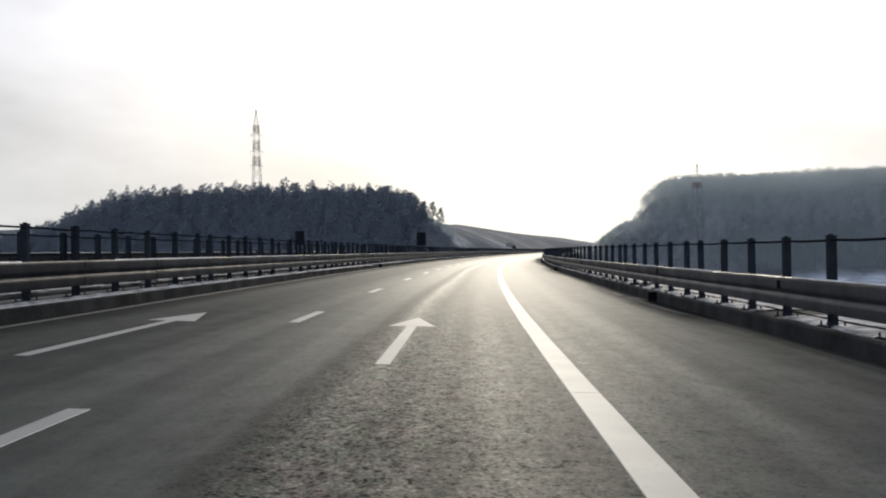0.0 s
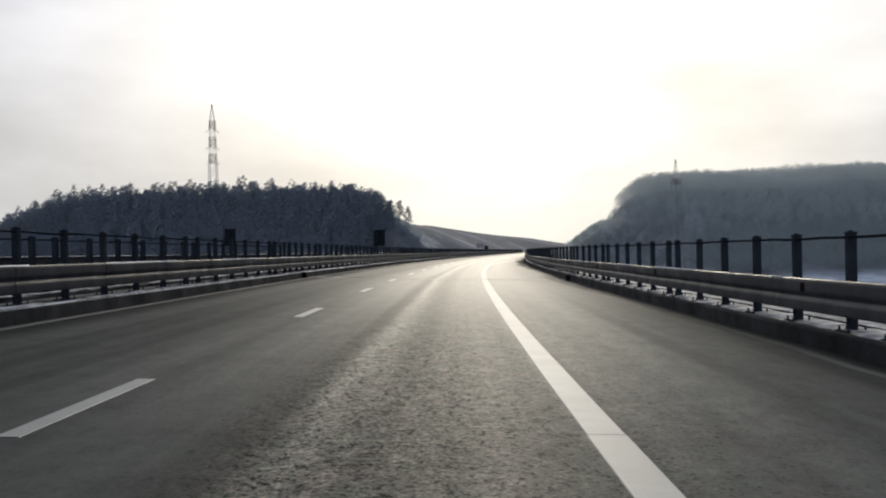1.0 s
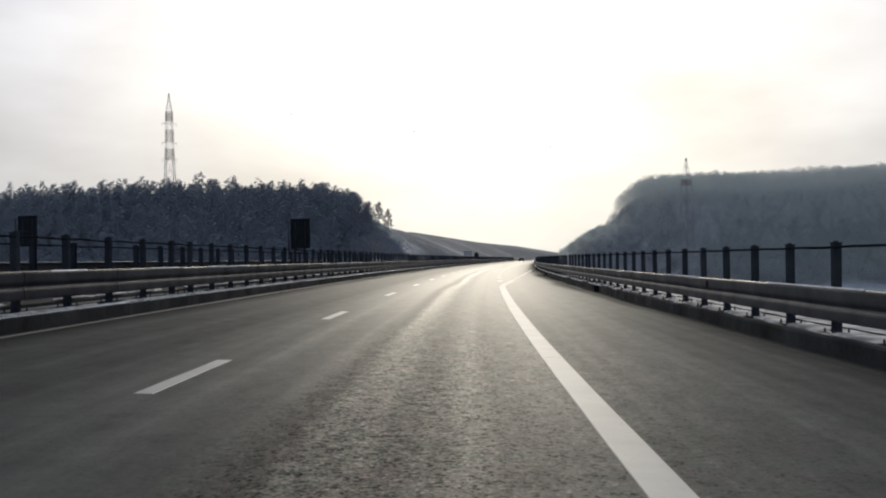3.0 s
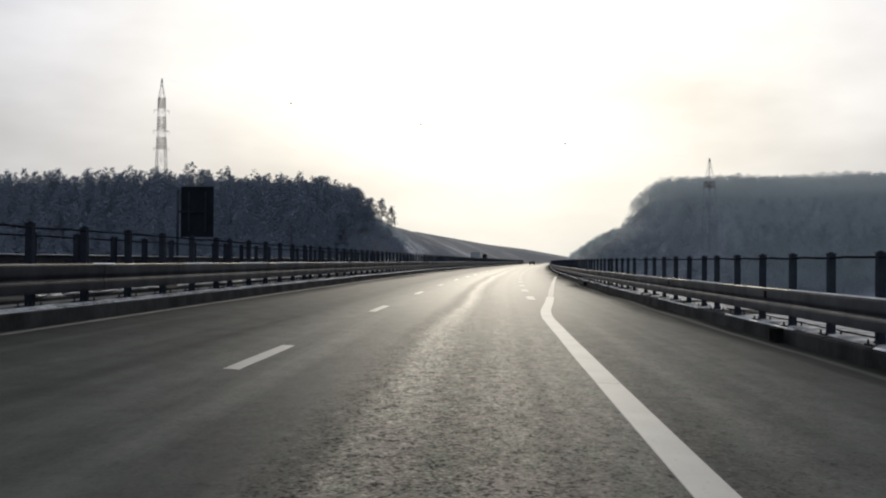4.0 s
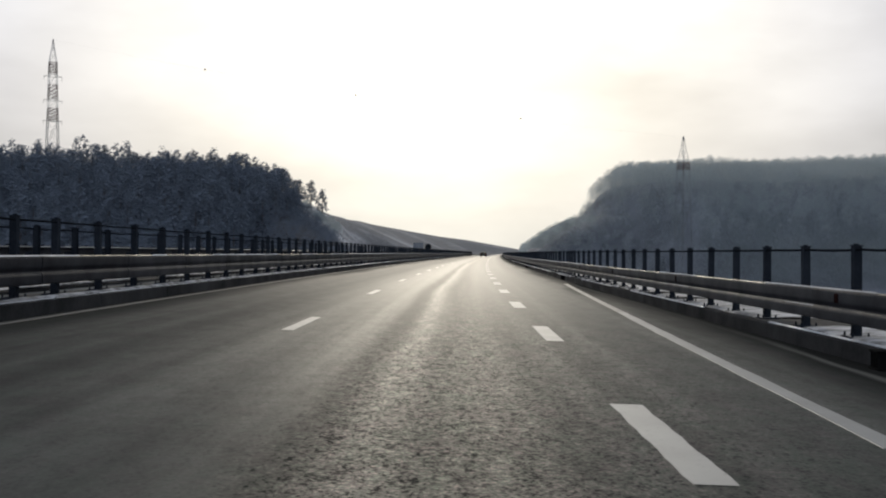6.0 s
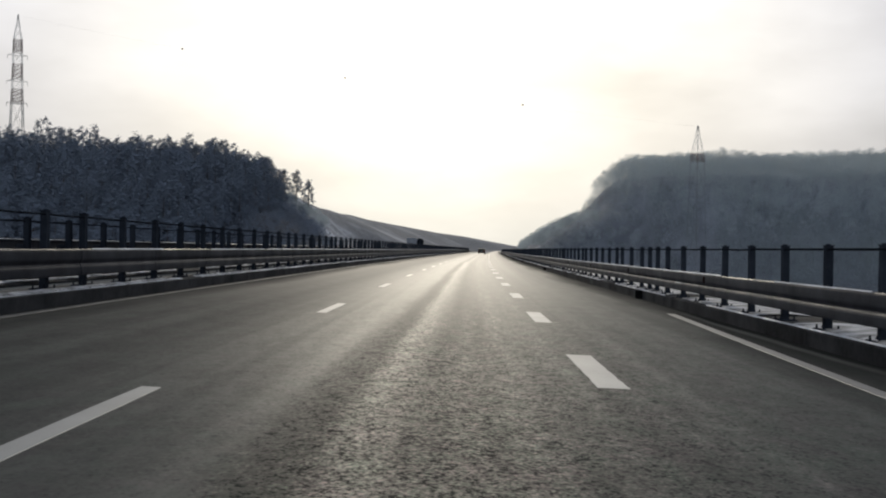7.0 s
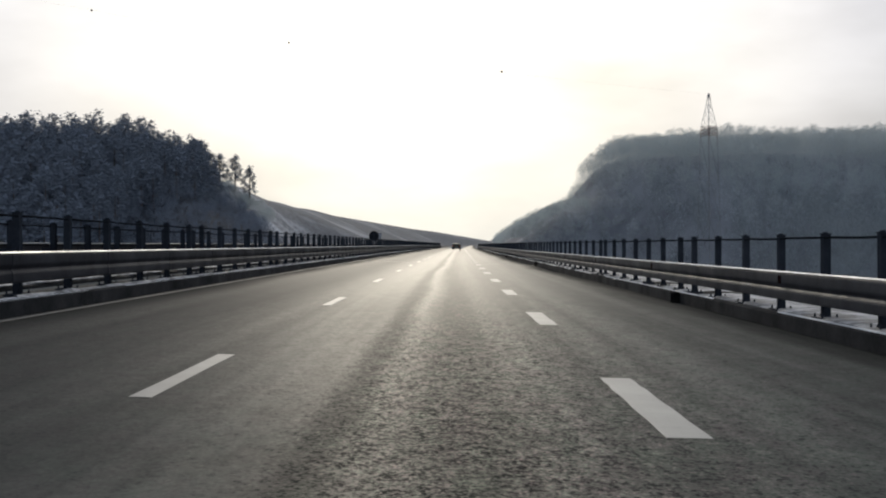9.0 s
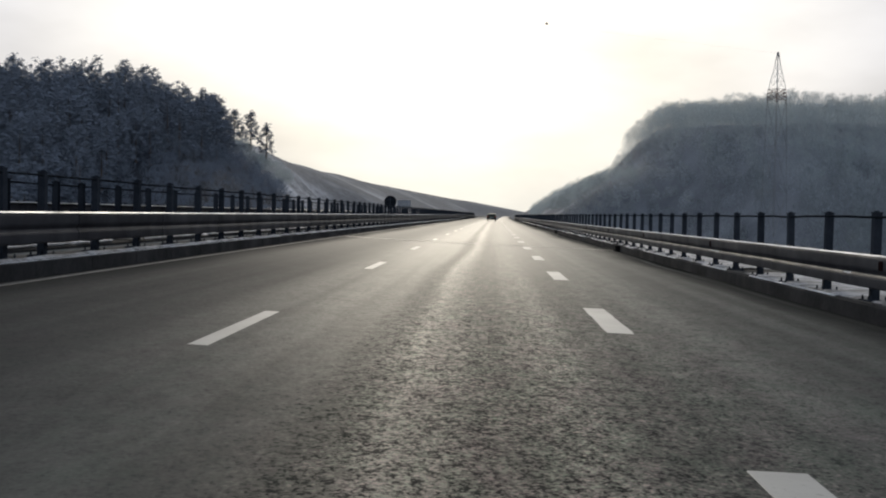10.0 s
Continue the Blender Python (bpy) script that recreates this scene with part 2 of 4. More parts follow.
def ground_material():
    k = Mat("winter_ground")
    gm = k.add("ShaderNodeNewGeometry")
    pos = gm.outputs["Position"]
    big, mid, fine = k.noise(pos, 0.012, 5), k.noise(pos, 0.07, 5, 0.65), k.noise(pos, 0.9, 4, 0.65)
    # grass greyed towards blue: distance haze put into its colour
    grass = k.mix(k.span(fine, 0.3, 0.7, 0, 1), (0.060, 0.067, 0.079), (0.118, 0.130, 0.150))
    snow = k.mix(k.span(fine, 0.35, 0.7, 0, 1), (0.62, 0.66, 0.74), (0.80, 0.83, 0.88))
    fac = k.math("ADD", k.math("MULTIPLY", big, 0.7), k.math("MULTIPLY", mid, 0.6))
    col = k.mix(k.span(fac, 0.66, 0.90, 0.0, 0.35), grass, snow)
    # floor of the leafless wood, made pale: the hill's haze put into its colour
    place = k.add("ShaderNodeSeparateXYZ")
    k.link(pos, place.inputs[0])
    wooded = k.math("MULTIPLY", k.span(place.outputs["X"], 10, 30, 0.0, 0.9), k.span(place.outputs["Y"], 390, 425, 0.0, 1.0))
    hazy = k.mix(k.span(mid, 0.3, 0.6, 0, 1), (0.09, 0.10, 0.115), (0.16, 0.175, 0.195))
    col = k.mix(wooded, col, hazy)
    # a field of snow in the valley beside the wood
    field = k.math("MULTIPLY", k.span(k.math("ABSOLUTE", k.math("SUBTRACT", place.outputs["X"], 128.0), 0.0), 25.0, 45.0, 1.0, 0.0),
                   k.span(k.math("ABSOLUTE", k.math("SUBTRACT", place.outputs["Y"], 392.0), 0.0), 12.0, 24.0, 1.0, 0.0))
    col = k.mix(k.math("MULTIPLY", field, k.span(mid, 0.35, 0.6, 0.3, 0.95)), col, (0.42, 0.46, 0.53))
    # ground below the pines, darkened: the backlit slope's shade put into its colour
    slope_shade = k.math("MULTIPLY", k.span(place.outputs["X"], -18, -30, 0.0, 0.95), k.math("MULTIPLY", k.span(place.outputs["Y"], 280, 300, 0.0, 1.0), k.span(place.outputs["Y"], 437, 447, 1.0, 0.0)))
    col = k.mix(slope_shade, col, k.mix(k.span(fine, 0.3, 0.7, 0, 1), (0.018, 0.022, 0.030), (0.034, 0.040, 0.050)))
    # old snow on the open slope by the lone pines
    # its white also carries the pale haze there, put into the colour
    drift = k.math("ADD", k.math("MULTIPLY", mid, 0.6), k.math("MULTIPLY", fine, 0.4))
    open_slope = k.math("MULTIPLY", k.span(k.math("ABSOLUTE", k.math("ADD", place.outputs["X"], 51.0), 0.0), 5.0, 12.0, 1.0, 0.0),
                        k.span(k.math("ABSOLUTE", k.math("SUBTRACT", place.outputs["Y"], 466.0), 0.0), 12.0, 32.0, 1.0, 0.0))
    col = k.mix(k.math("MULTIPLY", open_slope, k.span(drift, 0.44, 0.60, 0.05, 0.60)), col, (0.50, 0.53, 0.58))
    return k.done(col, 0.9, 0.0, fine, 0.6, 0.25, 0.05)


def leaf_material(name, a, b, rough=0.8, sheer=0.45, gaps=0.4, lean=(0.0, 0.1, 0.9)):
    """Foliage: tint by clump; normals bent towards lean, by default the sky, to flatten light like haze."""
    k = Mat(name)
    gm = k.add("ShaderNodeNewGeometry")
    tint = k.noise(gm.outputs["Position"], 0.06, 4)
    col = k.mix(k.math("ADD", k.math("MULTIPLY", gm.outputs["Random Per Island"], 0.12), k.span(tint, 0.3, 0.7, 0.0, 0.85)), a, b)
    part_n = k.add("ShaderNodeVectorMath", operation="SCALE")
    k.link(gm.outputs["Normal"], part_n.inputs[0])
    part_n.inputs["Scale"].default_value = 0.05
    up = k.add("ShaderNodeVectorMath", operation="ADD")
    k.link(part_n.outputs[0], up.inputs[0])
    up.inputs[1].default_value = lean
    unit = k.add("ShaderNodeVectorMath", operation="NORMALIZE")
    k.link(up.outputs[0], unit.inputs[0])
    k.link(unit.outputs[0], k.b.inputs["Normal"])
    k.done(col, rough, 0.0, spec=0.1)
    # light from behind filters through the needles and twigs
    through_light, blend = k.add("ShaderNodeBsdfTranslucent"), k.add("ShaderNodeMixShader")
    k.link(col, through_light.inputs["Color"])
    blend.inputs[0].default_value = sheer
    k.link(k.b.outputs[0], blend.inputs[1])
    k.link(through_light.outputs[0], blend.inputs[2])
    # a tuft is more gap than needle
    gap, sparse = k.add("ShaderNodeBsdfTransparent"), k.add("ShaderNodeMixShader")
    sparse.inputs[0].default_value = gaps
    k.link(blend.outputs[0], sparse.inputs[1])
    k.link(gap.outputs[0], sparse.inputs[2])
    k.link(sparse.outputs[0], k.t.nodes["Material Output"].inputs["Surface"])
    return k.m


ASPHALT = asphalt_material()
PAINT = paint_material("road_paint", (0.270, 0.267, 0.246), (0.160, 0.158, 0.146))
DULL_PAINT = paint_material("dull_road_paint", (0.165, 0.171, 0.165), (0.096, 0.096, 0.094))
FADED_PAINT = paint_material("faded_road_paint", (0.085, 0.086, 0.088), (0.042, 0.043, 0.044), 0.05)
OLD_PAINT = paint_material("old_road_paint", (0.111, 0.111, 0.107), (0.0492, 0.0492, 0.048))
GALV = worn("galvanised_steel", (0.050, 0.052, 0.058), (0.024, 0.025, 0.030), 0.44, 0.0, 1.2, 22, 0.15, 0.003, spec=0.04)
# copy of the steel for the left-hand rails, their shade put into its colour
SHADED_GALV = worn("shaded_steel", (0.036, 0.037, 0.043), (0.014, 0.0145, 0.018), 0.44, 0.0, 1.2, 22, 0.15, 0.003, spec=0.03)
DARK_STEEL = worn("dark_steel", (0.040, 0.046, 0.056), (0.018, 0.021, 0.027), 0.7, 0.0, 2.5, 30, 0.2, 0.002, spec=0.0)
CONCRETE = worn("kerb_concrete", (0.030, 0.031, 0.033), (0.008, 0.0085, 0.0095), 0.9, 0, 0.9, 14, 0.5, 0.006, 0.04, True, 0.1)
DECK_CONCRETE = worn("deck_concrete", (0.34, 0.335, 0.31), (0.20, 0.20, 0.19), 0.9, 0, 0.4, 9, 0.4, 0.01, world_space=True)
JOINT_CONCRETE = worn("joint_mortar", (0.179, 0.175, 0.164), (0.11, 0.108, 0.102), 0.75, 0, 2.0, 30, 0.4, 0.004)
RUBBER = worn("black_rubber", (0.035, 0.035, 0.036), (0.015, 0.015, 0.016), 0.6, 0, 3, 30, 0.2, 0.002)
SNOW = worn("old_snow", (0.50, 0.51, 0.53), (0.10, 0.10, 0.10), 0.75, 0, 2.2, 11, 0.5, 0.02, world_space=True)
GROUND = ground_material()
# the hills' haze is put into these colours, paler and bluer than real foliage
# pine and thicket normals lean to the camera, which keeps direct sun off
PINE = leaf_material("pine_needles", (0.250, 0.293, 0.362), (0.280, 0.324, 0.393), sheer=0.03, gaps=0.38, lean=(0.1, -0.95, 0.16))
BARK = worn("bark", (0.13, 0.105, 0.085), (0.055, 0.046, 0.040), 0.9, 0, 0.5, 6, 0.6, 0.03, world_space=True)
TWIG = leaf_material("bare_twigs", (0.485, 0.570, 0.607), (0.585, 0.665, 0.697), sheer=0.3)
# twigs for the hill's foot, darkened: the valley's shade put into the colour
SHADED_TWIG = leaf_material("shaded_twigs", (0.33, 0.389, 0.42), (0.41, 0.469, 0.495), sheer=0.3)
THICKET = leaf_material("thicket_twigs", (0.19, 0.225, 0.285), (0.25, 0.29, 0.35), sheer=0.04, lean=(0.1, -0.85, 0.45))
SIGN_BACK = worn("sign_back", (0.017, 0.020, 0.025), (0.009, 0.011, 0.014), 0.7, 0.0, 2, 25, 0.1, 0.002, spec=0.05)
# the distant direction board's haze is put into this pale grey
PALE_SIGN = worn("pale_sign_back", (0.40, 0.41, 0.42), (0.27, 0.28, 0.29), 0.55, 0.3, 1, 20, 0.1, 0.002)
MAST_WHITE = worn("mast_white_paint", (0.66, 0.65, 0.63), (0.42, 0.41, 0.40), 0.6, 0, 0.4, 8, 0.1, 0.002)
MAST_RED = worn("mast_red_paint", (0.13, 0.075, 0.07), (0.075, 0.05, 0.047), 0.6, 0, 0.4, 8, 0.1, 0.002)
MAST_GREY = worn("mast_galvanised", (0.26, 0.265, 0.27), (0.15, 0.155, 0.16), 0.5, 0.5, 0.5, 8, 0.1, 0.002)
# pale crust: paints the glints on the rails, and ice on the kerbs
GLINT_ICE = worn("glint_ice", (0.62, 0.65, 0.70), (0.27, 0.28, 0.30), 0.45, 0, 1.5, 9, 0.15, 0.004, world_space=True)
WATER = worn("muddy_water", (0.030, 0.033, 0.035), (0.022, 0.024, 0.026), 0.85, 0, 0.8, 5, 0.05, 0.002, world_space=True, spec=0.02)
TAR = worn("tarred_iron", (0.020, 0.019, 0.018), (0.008, 0.008, 0.008), 0.85, 0, 3, 30, 0.3, 0.003, spec=0.0)
CABLE = worn("dull_cable", (0.014, 0.016, 0.019), (0.007, 0.008, 0.010), 0.9, 0.0, 2, 30, spec=0.0)
WIRE = worn("wire", (0.10, 0.10, 0.10), (0.05, 0.05, 0.05), 0.5, 0.6)
CAR_PAINT = worn("car_paint", (0.075, 0.080, 0.050), (0.05, 0.054, 0.036), 0.6, 0.0, 2, 40, 0.02, 0.001, spec=0.15)
CAR_GLASS = worn("car_glass", (0.03, 0.032, 0.030), (0.02, 0.02, 0.020), 0.35, 0, spec=0.15)
LAMP_RED = worn("lamp_red", (0.35, 0.02, 0.02), (0.22, 0.015, 0.015), 0.25, 0)
REFLECTOR = worn("reflector", (0.028, 0.012, 0.011), (0.013, 0.008, 0.008), 0.8, 0, spec=0.0)


# ---- mesh helpers ----
def mesh_of(name, verts, faces, material, smooth=False):
    me = bpy.data.meshes.new(name)
    me.from_pydata([tuple(v) for v in verts], [], [tuple(f) for f in faces])
    me.materials.append(material)
    if smooth:
        me.shade_smooth()
    me.update()
    return me


def part(name, data, parent, m=None, label=""):
    ob = new(name, data)
    if parent is not None:
        ob.parent = parent
    if m is not None:
        ob.matrix_basis = m
    if label:
        ob["label"] = label
    return ob


def thing(name, label, category, m=None, group="", kind=""):
    ob = new(name)
    if m is not None:
        ob.matrix_basis = m
    return tagged(ob, label, category, group, kind)


class Shape:
    """Collects boxes, prisms and tubes into one mesh."""

    def __init__(self):
        self.v, self.f = [], []

    def add(self, verts, faces):
        n = len(self.v)
        self.v += [tuple(p) for p in verts]
        self.f += [tuple(i + n for i in f) for f in faces]
        return self

    def box(self, x0, y0, z0, x1, y1, z1, bevel=0.0):
        b = min(bevel, (x1 - x0) / 3, (y1 - y0) / 3, (z1 - z0) / 3)
        if b <= 0:
            vs = [(x, y, z) for z in (z0, z1) for x, y in ((x0, y0), (x1, y0), (x1, y1), (x0, y1))]
            return self.add(vs, [(3, 2, 1, 0), (4, 5, 6, 7), (0, 1, 5, 4), (1, 2, 6, 5), (2, 3, 7, 6), (3, 0, 4, 7)])
        bm = bmesh.new()
        bmesh.ops.create_cube(bm, size=1)
        for v in bm.verts:
            v.co = (x0 + (v.co.x + 0.5) * (x1 - x0), y0 + (v.co.y + 0.5) * (y1 - y0), z0 + (v.co.z + 0.5) * (z1 - z0))
        bmesh.ops.bevel(bm, geom=bm.edges[:], offset=b, segments=1, affect="EDGES")
        bm.verts.ensure_lookup_table()
        vs, fs = [v.co[:] for v in bm.verts], [[v.index for v in f.verts] for f in bm.faces]
        bm.free()
        return self.add(vs, fs)

    def rod(self, a, b, r0, r1=None, sides=6):
        a, b = Vector(a), Vector(b)
        r1 = r0 if r1 is None else r1
        q = (b - a).to_track_quat("Z", "Y")
        vs = []
        for p, r in ((a, r0), (b, r1)):
            vs += [p + q @ Vector((r * math.cos(t), r * math.sin(t), 0)) for t in (2 * math.pi * i / sides for i in range(sides))]
        fs = [(i, (i + 1) % sides, sides + (i + 1) % sides, sides + i) for i in range(sides)]
        return self.add(vs, fs + [tuple(range(sides))[::-1], tuple(range(sides, 2 * sides))])

    def sweep(self, outline, y0, y1):
        """An outline in x, z (closed), pushed along y."""
        n = len(outline)
        vs = [(x, y, z) for y in (y0, y1) for x, z in outline]
        return self.add(vs, [(i, (i + 1) % n, n + (i + 1) % n, n + i) for i in range(n)] + [tuple(range(n))[::-1], tuple(range(n, 2 * n))])

    def mesh(self, name, material, smooth=False):
        return mesh_of(name, self.v, self.f, material, smooth)


# ---- the road's line: s metres along the lane line, d metres to its right ----
STEP = 0.5
KNOT_S = (-20, 20, 50, 80, 110, 140, 180, 300)
KNOT_K = (0.264, 0.783, 0.434, 0.924, 0.217, 0.571, 0.276, 0.0275)
LINE_S = np.arange(-60, 1299.6, STEP)
bend = np.interp(LINE_S, KNOT_S, KNOT_K) * 1e-3
LINE_H = np.concatenate([[0], np.cumsum((bend[1:] + bend[:-1]) / 2 * STEP)])
LINE_H -= LINE_H[-1]
mid_h = (LINE_H[1:] + LINE_H[:-1]) / 2
LINE_X = np.concatenate([[0], np.cumsum(np.sin(mid_h) * STEP)])
LINE_Y = np.concatenate([[0], np.cumsum(np.cos(mid_h) * STEP)])
LINE_X -= np.interp(300, LINE_S, LINE_X)
LINE_Y -= np.interp(0, LINE_S, LINE_Y)


def lift(d):
    """Height of the carriageway at d: it falls to the right, a little more steeply in the left lane."""
    d = np.asarray(d, float)
    z = -0.0275 * (d - 1.9) + 0.017 * np.maximum(0, -d)
    return np.where(d < -5.0, 0.289 + 0.022 * (d + 5.0), z)


def at(s, d, z=0.0):
    """World place at s, d and z above the carriageway."""
    h = np.interp(s, LINE_S, LINE_H)
    return (np.interp(s, LINE_S, LINE_X) + d * np.cos(h), np.interp(s, LINE_S, LINE_Y) - d * np.sin(h), lift(d) + z)


def seat(s, d, z=0.0, turn=0.0):
    """Pose at s, d: y along the road, x to its right."""
    x, y, zz = at(s, d, z)
    return pose(float(x), float(y), float(zz), 0, 0, turn - math.degrees(float(np.interp(s, LINE_S, LINE_H))))


def ribbon(name, s_values, edges, material, uv=False):
    """A strip along the road; edges(s) gives rows of (d, z) from left to right."""
    verts, faces, marks = [], [], []
    for s in s_values:
        row = edges(s)
        for d, z in row:
            x, y, zz = at(s, d, z)
            verts.append((float(x), float(y), float(zz)))
            marks.append((s, d))
    n = len(edges(s_values[0]))
    for i in range(len(s_values) - 1):
        for j in range(n - 1):
            a = i * n + j
            faces.append((a, a + 1, a + n + 1, a + n))
    me = mesh_of(name, verts, faces, material)
    if uv:
        layer = me.uv_layers.new(name="along")
        for loop in me.loops:
            layer.data[loop.index].uv = marks[loop.vertex_index]
    return me


# ---- ground ----
def ease(t):
    t = np.clip(t, 0, 1)
    return t * t * (3 - 2 * t)


def terrain(x, y):
    x, y = np.asarray(x, float), np.asarray(y, float)
    yy = np.maximum(y, 450)
    xr = x - (np.interp(yy, LINE_Y, LINE_X) + 3.9)
    base = -13 + 12.1 * ease((y - 465) / 60)
    far = ease((y - 450) / 100)
    fall = ease((x + 245) / 80)
    mask_l = ease((y - 294) / 118) * ease((-xr - 15) / 55) * (fall * (1 - far) + far)
    mask_r = ease((y - 380) / 150) * ease((xr - 17 - 0.20 * np.maximum(0, 548 - y) - 0.28 * np.maximum(0, y - 572)) / 34)
    z = base + (17.5 - 1.5 * ease((y - 500) / 80) - 9 * ease((y - 1300) / 1500) - base) * mask_l
    z = z + (27.5 + 7.5 * ease((y - 548) / 75) + 1.8 * ease((x - 105) / 45) - 20 * ease((y - 700) / 900) - z) * mask_r
    shoulder = ease((y - 470) / 60) * ease((xr - 8) / 26)
    z = np.maximum(z, base + (12.0 - base) * shoulder)
    roll = 1.2 * np.sin(x * 0.045 + 1.3) * np.sin(y * 0.037) + 0.7 * np.sin(x * 0.11 + y * 0.083)
    z = z + roll * np.maximum(mask_l, mask_r) * (1 - 0.8 * ease((y - 500) / 60))
    # a long low ridge closes the valley beyond the end of the straight
    ridge = np.clip(3.0 + 0.175 * (8.7 - x), -3, 34)
    z = z + (np.maximum(z, ridge) - z) * ease((y - 1165) / 120) * ease((60 - x) / 30)
    return z + 10 * ease((np.hypot(x, y - 200) - 1500) / 2500)


def ground_sheet():
    xs = np.unique(np.concatenate([np.linspace(-3600, -320, 30), np.arange(-320, 330, 6), np.linspace(330, 3600, 30)]))
    ys = np.unique(np.concatenate([np.linspace(-2500, 200, 24), np.arange(200, 760, 6), np.arange(760, 1500, 30), np.linspace(1500, 4600, 26)]))
    gx, gy = np.meshgrid(xs, ys)
    gz = terrain(gx, gy)
    n = len(xs)
    verts = np.stack([gx, gy, gz], -1).reshape(-1, 3).tolist()
    faces = [(j * n + i, j * n + i + 1, (j + 1) * n + i + 1, (j + 1) * n + i) for j in range(len(ys) - 1) for i in range(n - 1)]
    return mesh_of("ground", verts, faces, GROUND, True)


tagged(new("ground", ground_sheet()), "winter grass, blue-grey with painted haze, and patchy snow on valley and hillsides", "ground", kind="structure")

# ---- carriageway and markings ----
END = 1150.0
S_NEAR = list(np.arange(-40, 560, 4.0)) + list(np.arange(560, END + 1, 10.0))
road = new("road", ribbon("road", S_NEAR, lambda s: [(-3.62, 0), (-1.8, 0), (0, 0), (3.6, 0), (7.22, 0)], ASPHALT, True))
tagged(road, "worn grey asphalt carriageway with damp polished wheel tracks", "road", kind="structure")
road_far = new("road_opposite", ribbon("road_opposite", S_NEAR, lambda s: [(-18.4, 0), (-12, 0), (-5.78, 0)], ASPHALT, True))
tagged(road_far, "grey asphalt of the opposite carriageway", "road", kind="structure")


def stripe(name, s0, s1, d0, d1, width, step=2.0, parent=None, label="", ragged=0.0, paint=PAINT):
    """A painted stripe, 4 mm proud, from (s0, d0) to (s1, d1)."""
    n = max(2, int(round((s1 - s0) / step)) + 1)
    ss = list(np.linspace(s0, s1, n))
    rnd = random.Random(int(s0 * 10))

    def edges(s):
        d = d0 + (d1 - d0) * (s - s0) / (s1 - s0)
        j = rnd.uniform(-ragged, ragged)
        h = width / 2
        return [(d - h - 0.004 + j, 0.0005), (d - h + j, 0.004), (d + h - j, 0.004), (d + h + 0.004 - j, 0.0005)]

    return part(name, ribbon(name, ss, edges, paint), parent, label=label)


LANE_DASHES = (3.35, 15.53, 27.53, 39.62, 51.41, 62.18, 74.23, 85.29, 98.12, 110.19, 122.14, 134.3, 147.99, 161.0, 173.6, 185.67,
               197.76, 209.87, 221.51, 233.67, 245.82, 257.39)
EXIT_DASHES = (120.86, 129.73, 138.69, 147.71, 156.45, 165.15, 173.54, 182.37, 191.39, 199.94, 208.71, 217.94, 227.32, 236.17, 245.16, 253.91)
dash_starts = list(LANE_DASHES) + [269.15 + 12 * k for k in range(25)]
for s in [-8.6, -20.6] + dash_starts:
    stripe("lane_dash", s, s + 3.0, 0, 0, 0.155, 1.0, road, ragged=0.004, paint=DULL_PAINT)
for s in list(EXIT_DASHES) + [262.93 + 9 * k for k in range(22)]:
    stripe("exit_dash", s, s + 2.95, 3.695, 3.695, 0.245 if s < 150 else 0.27, 0.25, road, ragged=0.008)
for k in range(-4, 10):
    a = 7.7 + 10.05 * k
    stripe("edge_line", a, a + 10.035, 3.70, 3.70, 0.245, 2.0, road, "solid white line with a seam across it", 0.003)
# where the slip lane opens the line swings away to the kerb
SWING_S, SWING_D = (108.2, 110, 112, 114, 116, 119, 124, 130, 140, 153, 156), (3.70, 3.70, 3.745, 3.83, 3.95, 4.14, 4.41, 4.70, 5.17, 5.70, 5.83)
for a, b, da, db in zip(SWING_S, SWING_S[1:], SWING_D, SWING_D[1:]):
    late = a >= 124
    stripe("edge_line", a, b, da, db, 0.185 if late else 0.245, 1.0, road, ragged=0.012 if late else 0.0, paint=DULL_PAINT if late else PAINT)
stripe("edge_line", 156.0, 178.0, 5.83, 6.62, 0.17, 2.0, road, paint=OLD_PAINT)
stripe("edge_line", -40, 460, -3.42, -3.42, 0.12, 4.0, road, "thin dusty white line along the kerb", 0.012, FADED_PAINT)
stripe("edge_line", -40, 460, -6.4, -6.4, 0.14, 4.0, road_far, paint=OLD_PAINT)


def arrow(d, s0, length):
    """A straight-ahead arrow, foot at s0."""
    outline = ((-0.075, 0), (0.075, 0), (0.075, length - 2.15), (0.36, length - 2.15), (0, length), (-0.36, length - 2.15), (-0.075, length - 2.15))
    verts = []
    for z in (0.0005, 0.0045):
        for dx, ds in outline:
            x, y, zz = at(s0 + ds, d + dx, z)
            verts.append((float(x), float(y), float(zz)))
    n = len(outline)
    faces = [tuple(range(n, 2 * n))]
    faces += [(i, (i + 1) % n, n + (i + 1) % n, n + i) for i in range(n)]
    me = mesh_of("arrow_marking", verts, faces, DULL_PAINT)
    bm = bmesh.new()
    bm.from_mesh(me)
    bmesh.ops.triangulate(bm, faces=[f for f in bm.faces if len(f.verts) > 4])
    bm.to_mesh(me)
    bm.free()
    part("arrow_marking", me, road, label="white straight-ahead arrow")


arrow(1.88, 9.6, 7.6)
arrow(-1.78, 9.6, 7.6)


